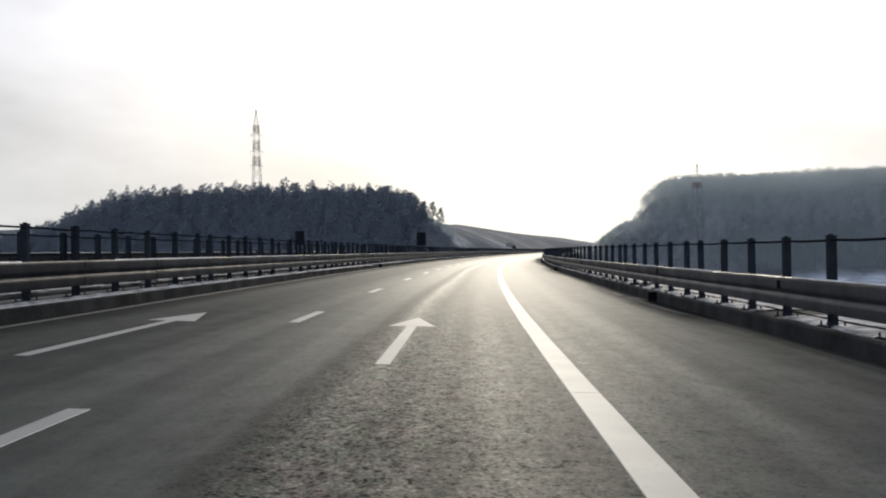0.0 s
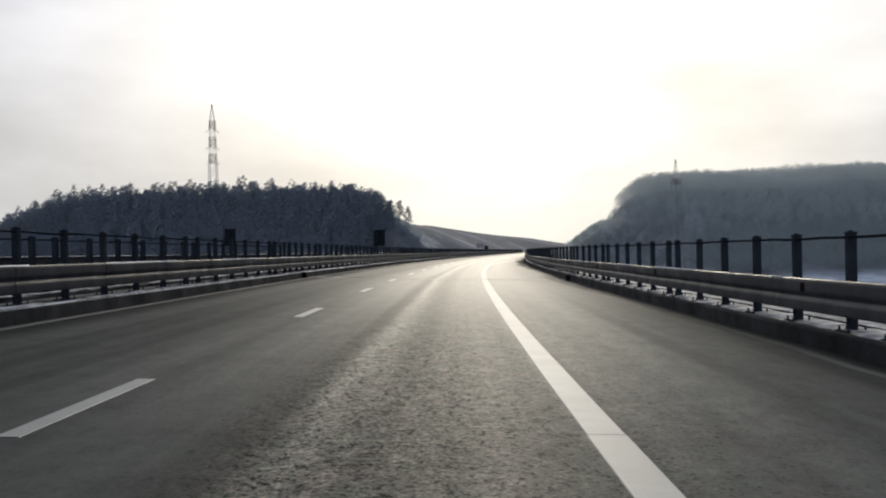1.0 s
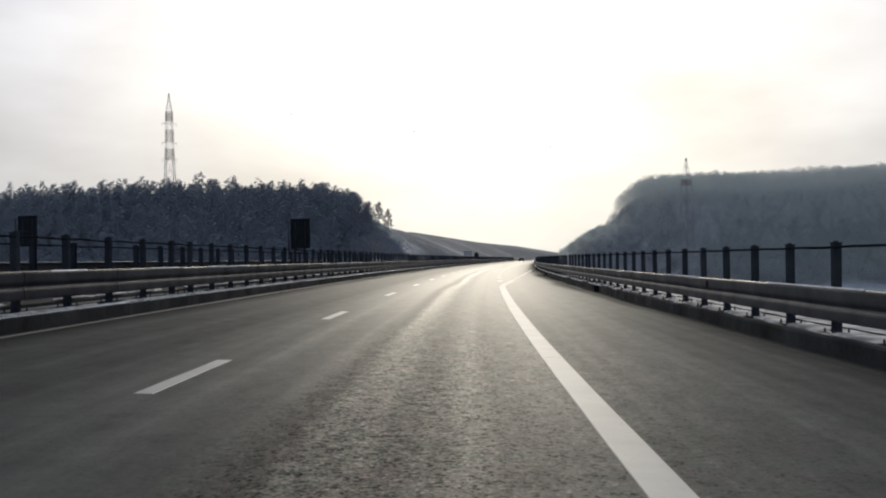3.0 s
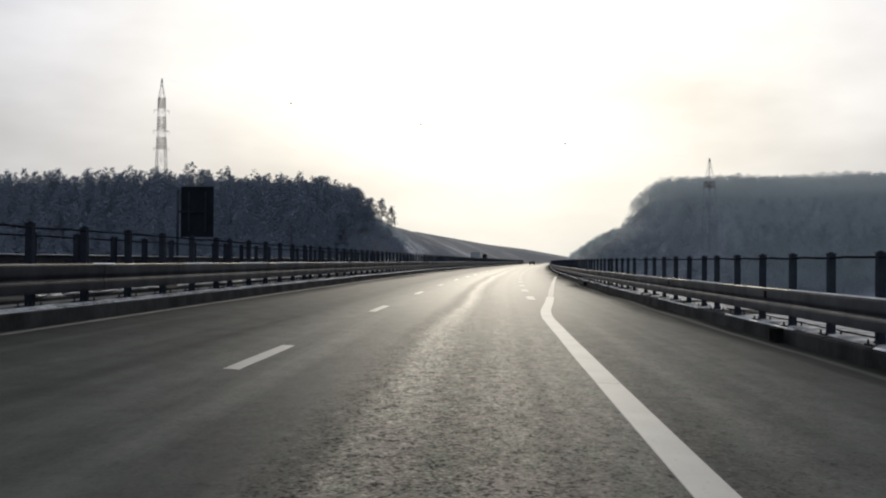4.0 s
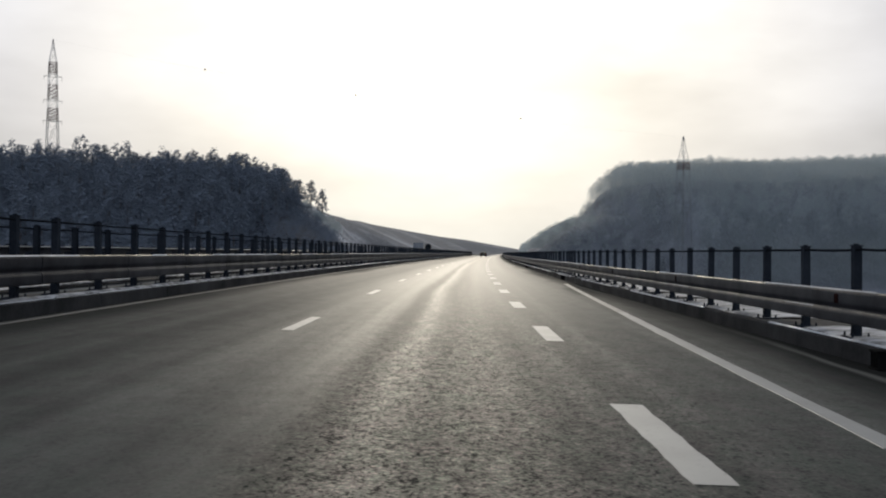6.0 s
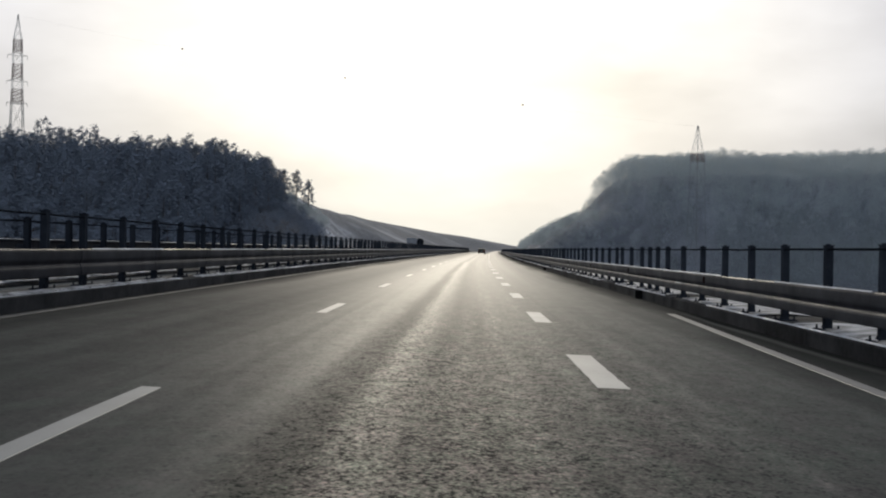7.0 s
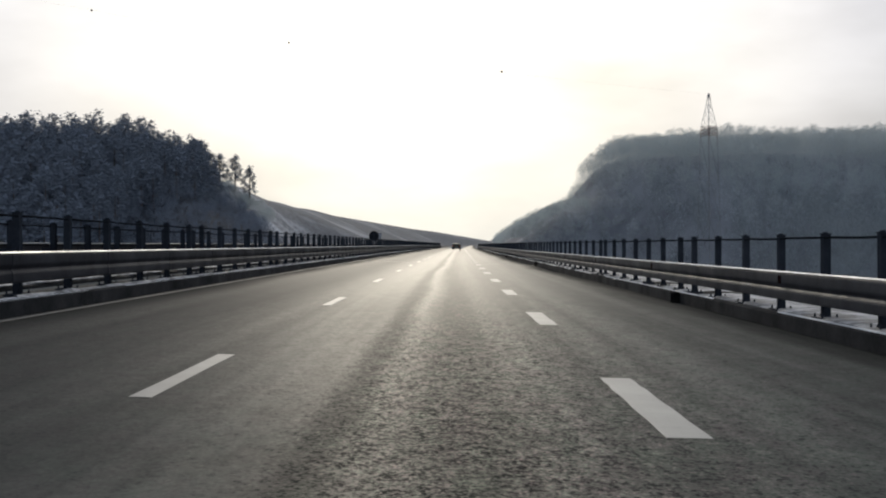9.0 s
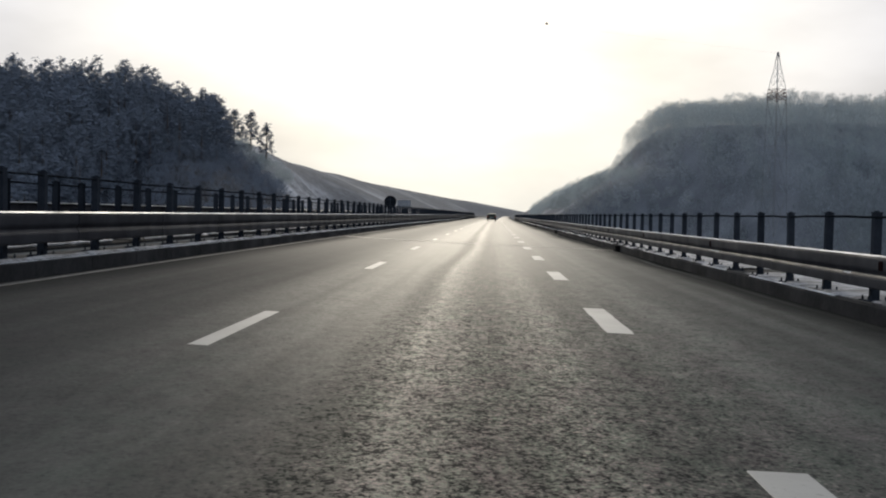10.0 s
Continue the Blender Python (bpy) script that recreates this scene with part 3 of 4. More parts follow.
def expansion_joint(s, scar):
    j = thing("expansion_joint", "pale mortar strips with two dark steel-edged gaps across the road", "joint", kind="structure")

    def strip(name, a, b, z, mat, d0=-3.6, d1=7.1):
        n = 24
        ds = np.linspace(d0, d1, n)
        vs = []
        for ss in (a, b):
            for d in ds:
                x, y, zz = at(s + ss, d, z)
                vs.append((float(x), float(y), float(zz)))
        part(name, mesh_of(name, vs, [(i, i + 1, n + i + 1, n + i) for i in range(n - 1)], mat), j)

    strip("mortar_strip", -0.32, -0.16, 0.008, JOINT_CONCRETE)
    strip("mortar_strip", 0.16, 0.30, 0.008, JOINT_CONCRETE)
    strip("rubber_seal", -0.16, -0.04, 0.002, RUBBER)
    strip("rubber_seal", 0.03, 0.16, 0.002, RUBBER)
    strip("steel_profile", -0.04, 0.03, 0.010, GALV)
    if scar:
        strip("tar_patch", 0.36, 0.75, 0.003, TAR, -2.1, -1.0)
    return j


expansion_joint(65.7, True)
expansion_joint(266.9, False)


# ---- bridge deck and piers ----
def deck(name, d0, d1, label):
    ss = list(np.arange(-40, 521, 10.0))
    w = d1 - d0
    top = lambda s: [(d0, 0.12), (d0, -0.5), (d0 + 0.25 * w, -2.2), (d1 - 0.25 * w, -2.2), (d1, -0.5), (d1, 0.12)]
    ob = new(name, ribbon(name, ss, top, DECK_CONCRETE))
    return tagged(ob, label, "bridge", kind="structure")


deck("bridge_deck", -4.42, 8.5, "concrete box girder carrying the carriageway")
deck("bridge_deck_opposite", -19.2, -5.02, "concrete box girder of the opposite carriageway")
for dc in (1.75, -12.1):
    for k in range(-1, 12):
        s = 26.3 + 40.4 * k
        x, y, _ = at(s, dc)
        foot = float(terrain(x, y)) - 1.0
        if foot > -6:
            continue
        sh = Shape()
        sh.box(-2.6, -1.0, foot, 2.6, 1.0, -2.6, 0.15).box(-3.6, -1.3, -2.7, 3.6, 1.3, -2.05, 0.1)
        ob = new("bridge_pier", sh.mesh("bridge_pier", DECK_CONCRETE))
        ob.matrix_basis = pose(float(x), float(y), 0, 0, 0, -math.degrees(float(np.interp(s, LINE_S, LINE_H))))
        tagged(ob, "grey concrete pier under the viaduct", "pier", "bridge piers", "structure")
# beyond the viaduct the road runs on a low bank of earth
BANK = list(np.arange(500, END + 1, 10.0))
bank = new("road_bank", ribbon("road_bank", BANK, lambda s: [(-26, -3.0), (-19.4, -0.1), (-18.4, -0.03), (-5.0, -0.03), (7.12, -0.03), (8.4, -0.1), (14, -3.0)], GROUND))
tagged(bank, "snow-dusted earth verge beside the road", "verge", kind="structure")

# ---- kerbs, guard rails ----
BEAM_L, POST_GAP = 4.0, 2.0


def beam_outline():
    """Two-wave section, x towards the traffic (negative), z up, 4 mm steel."""
    face = [(0.002, 0.026), (-0.060, 0.028), (-0.080, 0.034), (-0.088, 0.050), (-0.089, 0.100), (-0.088, 0.150), (-0.083, 0.172), (-0.074, 0.190), (-0.062, 0.203), (-0.056, 0.212),
            (-0.056, 0.222), (-0.062, 0.234), (-0.074, 0.250), (-0.083, 0.268), (-0.088, 0.290), (-0.089, 0.340), (-0.088, 0.396), (-0.084, 0.420), (-0.077, 0.433), (-0.067, 0.440), (-0.056, 0.442)]
    back = [(x + 0.006, z) for x, z in reversed(face)]
    return face + back


def post_shape(height):
    """Channel post: web to the traffic, two flanges, a cap plate with a small lug."""
    sh = Shape()
    w, dp, t = 0.125, 0.10, 0.009
    outline = [(-w / 2, 0), (w / 2, 0), (w / 2, dp), (w / 2 - t, dp), (w / 2 - t, t), (-w / 2 + t, t), (-w / 2 + t, dp), (-w / 2, dp)]
    n = len(outline)
    vs = [(y, x, z) for z in (0.0, height) for x, y in outline]
    sh.add(vs, [(i, (i + 1) % n, n + (i + 1) % n, n + i) for i in range(n)] + [tuple(range(n)), tuple(range(n, 2 * n))[::-1]])
    sh.box(-0.008, -0.078, height, dp + 0.01, 0.078, height + 0.012)
    sh.box(0.02, -0.03, height + 0.012, 0.07, 0.03, height + 0.03)
    return sh


def plate_shape():
    """Foot plate with two stiffeners and four bolts."""
    sh = Shape()
    sh.box(-0.09, -0.19, 0.0, 0.19, 0.19, 0.022)
    sh.add([(0.02, 0.07, 0.022), (0.02, 0.18, 0.022), (0.02, 0.07, 0.11), (0.03, 0.07, 0.022), (0.03, 0.18, 0.022), (0.03, 0.07, 0.11)],
           [(0, 1, 2), (5, 4, 3), (0, 3, 4, 1), (1, 4, 5, 2), (2, 5, 3, 0)])
    for px, py in ((-0.05, -0.15), (-0.05, 0.15), (0.15, -0.15), (0.15, 0.15)):
        sh.rod((px, py, 0.02), (px, py, 0.075), 0.017, 0.012, 6)
    return sh


BEAM, SHADED_BEAM = [Shape().sweep(beam_outline(), -BEAM_L / 2, BEAM_L / 2 + 0.03).mesh("beam", m) for m in (GALV, SHADED_GALV)]
POST = post_shape(1.21).mesh("post", DARK_STEEL)
POST_LOW = post_shape(1.04).mesh("post", DARK_STEEL)
PLATE = plate_shape().mesh("foot_plate", DARK_STEEL)
SPACER = Shape().box(-0.165, -0.05, 0, -0.006, 0.05, 0.30, 0.01).mesh("spacer", DARK_STEEL)
REFLEX = Shape().box(-0.022, -0.07, 0, 0.0, 0.07, 0.12, 0.008).box(-0.028, -0.05, 0.02, -0.02, 0.05, 0.10, 0.004).mesh("reflector", REFLECTOR)


def flip(m, side):
    return m if side > 0 else m @ pose(0, 0, 0, 0, 0, 180)


def post_sites(runs):
    """Places of the posts: (from, to, one post) runs 2 m apart, and single posts at the deck joints."""
    out = []
    for a, b, one in runs:
        out += [v for v in np.arange(one - 2 * math.ceil((one - a) / 2), b, POST_GAP) if v >= a]
    out.sort()
    return [v for i, v in enumerate(out) if i == 0 or v - out[i - 1] > 1.0]


RIGHT_POSTS = post_sites(((-16, 22, 12.82), (22, 33, 24.33), (33, 44, 35.73), (44, 55.2, 46.76), (55.2, 63, 58.01), (64, 65, 64.43), (65.5, 67, 65.99),
                          (67, 90, 71.3), (90, 112, 103.43), (112, 124, 116.91), (124, 134.5, 127.88), (134.5, 146, 139.33), (146, 183.2, 150.91),
                          (184, 185, 184.42), (185.3, 186, 185.6), (186.5, 191.5, 187), (191.5, 203, 196.4), (203, 214.5, 207.79),
                          (214.5, 226, 219.08), (226, 238.5, 230.45), (238.5, 525, 243.63)))
LEFT_POSTS = post_sites(((-16, 25, 14.84), (25, 36, 28.03), (36, 47.3, 41.25), (47.3, 58.5, 52.46), (58.5, 61.6, 59.55), (62.3, 63, 62.71), (63.8, 64.4, 64.23),
                         (65.3, 70, 67.63), (70, 90, 72.88), (90, 112.6, 104.42), (112.6, 124, 117.68), (124, 135.2, 126.83), (135.2, 148.8, 140.23),
                         (148.8, 172, 153.76), (172, 193.8, 187.39), (193.8, 205, 198.79), (205, 216.5, 212.08), (216.5, 227.8, 221.4),
                         (227.8, 239, 232.68), (239, 525, 243.93)))
OPPOSITE_POSTS = post_sites(((-16, 31, 20.3), (31, 42.5, 35.7), (42.5, 53.5, 44.9), (53.5, 61, 56.14), (61, 63, 61.82), (64, 65, 64.16), (65.3, 105, 65.24),
                             (105, 118.5, 109.98), (118.5, 129.8, 123.25), (129.8, 141, 132.42), (141, 150, 143.83), (150, 185, 160.9), (185, 197, 190.87),
                             (197, 208.5, 202.34), (208.5, 220, 213.7), (220, 233, 224.95), (233, 244.5, 236.18), (244.5, 525, 247.4)))


def guard_rail(d, side, phase, base_z, label, post_mesh, post_h, span, cables=(1.0,), sites=None):
    """side +1: traffic to its left; -1: traffic to its right."""
    g = thing("guard_rail", label, "guard rail", group="bridge guard rails")
    k0, k1 = span
    for k, s in enumerate(sites or [phase + POST_GAP * k for k in range(k0, k1)]):
        rnd = random.Random(k * 7 + int(d * 10))
        lean = pose(0, 0, 0, rnd.uniform(-0.8, 0.8), rnd.uniform(-0.6, 0.6), rnd.uniform(-1.5, 1.5))
        m = flip(seat(s, d, base_z), side)
        p = part("post", post_mesh, g, m @ lean)
        if k < 180:
            part("foot_plate", PLATE, p, pose(0, 0, 0.037 if d > 0 else 0.031))
            part("spacer", SPACER, p, pose(0, 0, 0.27))
    for k in range(k0 // 2, k1 // 2):
        s = phase + BEAM_L * k + 1.0
        rnd = random.Random(k * 3 + int(d * 10) + 1)
        m = flip(seat(s, d - side * 0.165, base_z + 0.215 + rnd.uniform(-0.003, 0.003)), side) @ pose(0, 0, 0, rnd.uniform(-0.1, 0.1), 0, 0.12)
        b = part("beam", BEAM if d > 0 else SHADED_BEAM, g, m)
        turn = math.floor((s - 24.37) / 10.2 + 0.5) * 10.2 + 24.37 - s
        if d > 0 and -2.0 <= turn < 2.0:
            part("reflector", REFLEX, b, pose(-0.076, turn, 0.27), "dark red reflector on the beam")
    for rel in cables:
        ss = np.arange(phase + POST_GAP * k0, phase + POST_GAP * (k1 - 1), 0.5)
        ring, vs, fs = 5, [], []
        rnd = random.Random(int(d * 100))
        sag = {k: rnd.uniform(0.0, 0.016) for k in range(k0 - 2, k1 + 2)}
        for s in ss:
            u = (s - phase) / POST_GAP
            f = u - math.floor(u)
            z = base_z + post_h * rel - 0.045 - sag[int(math.floor(u))] * 4 * f * (1 - f)
            x, y, zz = at(s, d + side * 0.02, z)
            h = float(np.interp(s, LINE_S, LINE_H))
            for i in range(ring):
                a = 2 * math.pi * i / ring
                r = 0.017 * math.cos(a)
                vs.append((float(x) + r * math.cos(h), float(y) - r * math.sin(h), float(zz) + 0.017 * math.sin(a)))
        for i in range(len(ss) - 1):
            for j in range(ring):
                fs.append((i * ring + j, i * ring + (j + 1) % ring, (i + 1) * ring + (j + 1) % ring, (i + 1) * ring + j))
        part("cable", mesh_of("cable", vs, fs, CABLE, True), g, label="taut dark steel cable")
    return g


guard_rail(7.40, 1, 0.68, 0.20, "galvanised two-wave guard rail on dark posts with a top cable", POST, 1.21, (-8, 262), sites=RIGHT_POSTS)
guard_rail(-3.865, -1, 1.52, 0.188, "two-wave guard rail on dark posts with a top cable, shade put into its steel colour", POST, 1.21, (-8, 262), sites=LEFT_POSTS)
guard_rail(-5.52, 1, 0.6, 0.265, "guard rail of the opposite carriageway with shorter dark posts", POST_LOW, 1.04, (-8, 262), sites=OPPOSITE_POSTS)
guard_rail(-18.75, -1, 0.2, 0.20, "outer guard rail of the opposite carriageway", POST, 1.21, (-8, 222))


def kerb(name, d0, d1, top, label, span=(-10, 262)):
    """A run of cast kerb blocks, 2 m each, with open joints; top: height over the road."""
    k = thing(name, label, "kerb", kind="structure")
    w = d1 - d0
    outline = [(0, -0.3), (w, -0.3), (w, top - 0.03), (w - 0.03, top), (0.03, top), (0, top - 0.03)]
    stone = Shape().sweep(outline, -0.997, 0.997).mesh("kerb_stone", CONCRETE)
    for i in range(*span):
        s = i * 2.0
        rnd = random.Random(i * 5 + int(d0 * 10))
        part("kerb_stone", stone, k, seat(s, d0, rnd.uniform(-0.006, 0.006)) @ pose(0, 0, 0, rnd.uniform(-0.15, 0.15), 0, rnd.uniform(-0.12, 0.12)))
    return k


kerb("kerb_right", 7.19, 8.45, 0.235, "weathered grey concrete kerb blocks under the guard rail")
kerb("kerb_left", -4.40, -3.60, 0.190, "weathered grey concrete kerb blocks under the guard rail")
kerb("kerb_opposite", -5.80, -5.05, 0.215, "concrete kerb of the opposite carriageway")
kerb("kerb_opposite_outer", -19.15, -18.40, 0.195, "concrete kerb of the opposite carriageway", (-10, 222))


def snow_strip(name, d0, d1, top, seed, label, level, far=440):
    """Old snow lying on a kerb whose top is level with its edge at level, uneven and broken."""
    rnd = random.Random(seed)
    ss = np.arange(-12, far, 0.4)
    vs, fs, open_row = [], [], None
    for s in ss:
        gap = noise.noise(Vector((s * 0.35, seed, 0))) < -0.30
        if gap:
            open_row = None
            continue
        a = d0 + 0.10 * noise.noise(Vector((s * 0.9, seed + 5, 0))) + 0.03 * rnd.random()
        h = 0.030 + 0.025 * noise.noise(Vector((s * 1.3, seed + 9, 0)))
        row = []
        for d, z in ((a, top - 0.003), (a + 0.05, top + 0.001 + h * 0.5), ((a + d1) / 2, top + 0.005 + h), (d1, top - 0.001)):
            x, y, _ = at(s, d)
            row.append(len(vs))
            vs.append((float(x), float(y), float(lift(level)) + z))
        if open_row:
            for j in range(3):
                fs.append((open_row[j], open_row[j + 1], row[j + 1], row[j]))
        open_row = row
    ob = new(name, mesh_of(name, vs, fs, SNOW, True))
    return tagged(ob, label, "snow", kind="stuff")


def ice_crust(d0, d1, top, seed, gap, label, start=-12, end=440):
    """A thin broken pale strip along an edge: glints painted on the rails, ice on the kerbs."""
    rnd = random.Random(seed)
    vs, fs, last = [], [], None
    for s in np.arange(start, end, 0.5):
        if noise.noise(Vector((s * 0.22, seed, 4))) < gap:
            last = None
            continue
        j, w = rnd.uniform(-0.006, 0.006), 0.75 + 0.25 * rnd.random()
        row = []
        for d, z in ((d0, top - 0.010), (d0 + 0.35 * (d1 - d0), top + 0.008), (d0 + w * (d1 - d0) + j, top + 0.002)):
            x, y, zz = at(s, d, z)
            row.append(len(vs))
            vs.append((float(x), float(y), float(zz)))
        if last:
            fs += [(last[i], last[i + 1], row[i + 1], row[i]) for i in range(2)]
        last = row
    tagged(new("ice_crust", mesh_of("ice_crust", vs, fs, GLINT_ICE)), label, "ice", kind="stuff")


# kerb edges: ice, with the sun's glint painted in on the right
ice_crust(7.205, 7.29, 0.243, 5, -0.1, "thin broken line of ice and painted glint along the front edge of the kerb", 100)
ice_crust(-3.608, -3.78, 0.226, 6, -0.5, "thin broken line of ice and painted glint along the front edge of the kerb")
# rail edges: the glint of sun and sky, added as pale strips
ice_crust(-5.735, -5.665, 0.934, 7, -0.9, "thin pale line painting the glint on the top of the guard rail")
ice_crust(-3.616, -3.662, 0.853, 9, -0.9, "thin pale line painting the glint on the top of the guard rail", 188)
ice_crust(-3.618, -3.640, 0.848, 15, -0.05, "faint broken pale line painting the sheen on the top of the guard rail", -12, 188)
ice_crust(7.150, 7.182, 0.864, 10, -0.9, "thin pale line painting the glint on the top of the guard rail", 176)
ice_crust(7.152, 7.170, 0.858, 16, 0.0, "faint broken pale line painting the sheen on the top of the guard rail", -12, 176)
ice_crust(7.163, 7.178, 0.606, 11, 0.15, "thin pale line painting the glint on the ledge between the guard rail's waves", 120)
snow_strip("snow_strip", 7.30, 8.40, 0.240, 3, "thin dirty old snow lying on the kerb under the rail", 7.19)
snow_strip("snow_strip", -3.80, -3.63, 0.194, 8, "thin dirty old snow lying on the kerb under the rail", -4.40)
snow_strip("snow_strip", -5.12, -5.07, 0.216, 12, "old snow along the edge of the opposite kerb", -5.80)


def loose_cable(s0, s1, d, z, r, label):
    """A thin cable lying slackly along the kerb behind the posts."""
    vs, fs, ring = [], [], 6
    ss = np.arange(s0, s1, 0.4)
    for s in ss:
        side = 0.05 * noise.noise(Vector((s * 0.4, 2.0, 0))) + 0.02 * noise.noise(Vector((s * 1.6, 7.0, 0)))
        rise = 0.006 * noise.noise(Vector((s * 0.7, 5.0, 0)))
        for i in range(ring):
            a = 2 * math.pi * i / ring
            x, y, _ = at(s, d + side + r * math.cos(a))
            vs.append((float(x), float(y), float(lift(7.19)) + z + rise + r * math.sin(a)))
    for i in range(len(ss) - 1):
        fs += [(i * ring + j, i * ring + (j + 1) % ring, (i + 1) * ring + (j + 1) % ring, (i + 1) * ring + j) for j in range(ring)]
    tagged(new("loose_cable", mesh_of("loose_cable", vs, fs, CABLE, True)), label, "cable")


loose_cable(-12, 112, 7.72, 0.274, 0.014, "thin dark cable lying on the snowy kerb")

# dark drain spouts set against the kerb, one a span
SPOUT = Shape().box(-0.15, -0.12, 0.0, 0.02, 0.12, 0.21, 0.02).box(-0.165, -0.135, 0.20, 0.02, 0.135, 0.225, 0.008).box(-0.165, -0.135, 0.0, 0.02, 0.135, 0.03, 0.008)
for y in (-0.07, 0.0, 0.07):
    SPOUT.box(-0.162, y - 0.012, 0.035, -0.145, y + 0.012, 0.195)
SPOUT = SPOUT.mesh("drain_spout", TAR)
for k in range(0, 9):
    ob = new("drain_inlet", SPOUT)
    ob.matrix_basis = seat(24.95 + 40.1 * k, 7.19, 0.0)
    tagged(ob, "black drain inlet box against the kerb", "drain", "kerb drains")


def puddle(s0, s1, d0, d1, seed, label):
    """A shallow puddle with a wandering rim, 3 mm proud of the road."""
    n, vs = 40, []
    for i in range(n):
        a = 2 * math.pi * i / n
        r = 1 + 0.28 * noise.noise(Vector((math.cos(a) * 1.4, math.sin(a) * 1.4, seed)))
        x, y, z = at((s0 + s1) / 2 + (s1 - s0) / 2 * r * math.cos(a), (d0 + d1) / 2 + (d1 - d0) / 2 * r * math.sin(a), 0.003)
        vs.append((float(x), float(y), float(z)))
    x, y, z = at((s0 + s1) / 2, (d0 + d1) / 2, 0.003)
    vs.append((float(x), float(y), float(z)))
    tagged(new("puddle", mesh_of("puddle", vs, [(i, (i + 1) % n, n) for i in range(n)], WATER)), label, "puddle", "puddles")


puddle(24.9, 28.3, 6.52, 7.12, 2.0, "shallow grey puddle beside the drain at the kerb")
ob = new("drain_inlet", SPOUT)
ob.matrix_basis = flip(seat(63.75, -3.60, 0.0), -1)
tagged(ob, "black drain inlet box against the kerb", "drain", "kerb drains")


# ---- signs seen from behind ----
def panel_sign(name, x, y, z0, z1, w, foot, label):
    t = thing(name, label, "road sign", pose(x, y, 0))
    h = z1 - z0
    part("panel", Shape().box(-w / 2, 0, z0, w / 2, 0.03, z1, 0.012).mesh("panel", SIGN_BACK), t)
    part("panel_rim", Shape().box(-w / 2 - 0.012, -0.022, z1 - 0.02, w / 2 + 0.012, 0.0, z1 + 0.012).box(-w / 2 - 0.012, -0.022, z0 - 0.012, w / 2 + 0.012, 0, z0 + 0.02)
         .box(-w / 2 - 0.012, -0.022, z0 + 0.02, -w / 2 + 0.018, 0, z1 - 0.02).box(w / 2 - 0.018, -0.022, z0 + 0.02, w / 2 + 0.012, 0, z1 - 0.02).mesh("panel_rim", SIGN_BACK), t)
    for px in (-w * 0.26, w * 0.26):
        part("stiffener", Shape().box(px - 0.022, -0.035, z0 + h * 0.1, px + 0.022, -0.001, z1 - h * 0.1, 0.006).mesh("stiffener", DARK_STEEL), t)
    part("cross_bar", Shape().box(-w * 0.62, -0.065, (z0 + z1) / 2 - 0.03, w * 0.30, -0.036, (z0 + z1) / 2 + 0.025, 0.006).mesh("cross_bar", DARK_STEEL), t)
    part("sign_post", Shape().rod((-w * 0.58, -0.10, foot), (-w * 0.58, -0.10, z1 - 0.1), 0.038, 0.038, 10).mesh("sign_post", DARK_STEEL, True), t)
    return t


panel_sign("road_sign", 1.15, 118.55, 1.83, 3.33, 1.0, 0.4, "dark back of a tall rectangular road sign beside the median rail")
panel_sign("road_sign", -12.4, 116.4, 2.15, 3.68, 1.0, 0.1, "dark back of a tall rectangular sign across the opposite carriageway")


def round_sign(x, y, z, r, foot):
    t = thing("round_sign", "dark back of a round road sign on a thin pole", "road sign", pose(x, y, 0))
    part("disc", Shape().rod((0, 0, z), (0, 0.035, z), r, r, 28).mesh("disc", SIGN_BACK), t)
    part("disc_rim", Shape().rod((0, -0.02, z), (0, 0, z), r * 1.02, r * 1.02, 28).mesh("disc_rim", SIGN_BACK), t)
    part("clamp", Shape().box(-r * 0.7, -0.05, z + 0.15, r * 0.7, -0.02, z + 0.20).box(-r * 0.7, -0.05, z - 0.2, r * 0.7, -0.02, z - 0.15).mesh("clamp", DARK_STEEL), t)
    part("sign_post", Shape().rod((0, -0.09, foot), (0, -0.09, z + r * 0.8), 0.04, 0.04, 10).mesh("sign_post", DARK_STEEL, True), t)
    return t


round_sign(-7.65, 321.7, 2.17, 0.55, 0.2)


def direction_sign(x, y, z0, z1, w):
    t = thing("direction_sign", "back of a wide direction board on two poles, pale with haze put into its colour", "road sign", pose(x, y, 0))
    n = 5
    for i in range(n):
        a, b = z0 + (z1 - z0) * i / n, z0 + (z1 - z0) * (i + 1) / n
        part("plank", Shape().box(-w / 2, 0, a, w / 2, 0.04, b - 0.012, 0.01).mesh("plank", PALE_SIGN), t)
    foot = float(terrain(x, y)) - 0.5
    for px in (-w * 0.3, w * 0.3):
        part("sign_post", Shape().rod((px, -0.1, foot), (px, -0.1, z1), 0.07, 0.07, 8).mesh("sign_post", MAST_GREY, True), t)
    return t


direction_sign(-28.1, 514, 2.7, 4.75, 3.7)


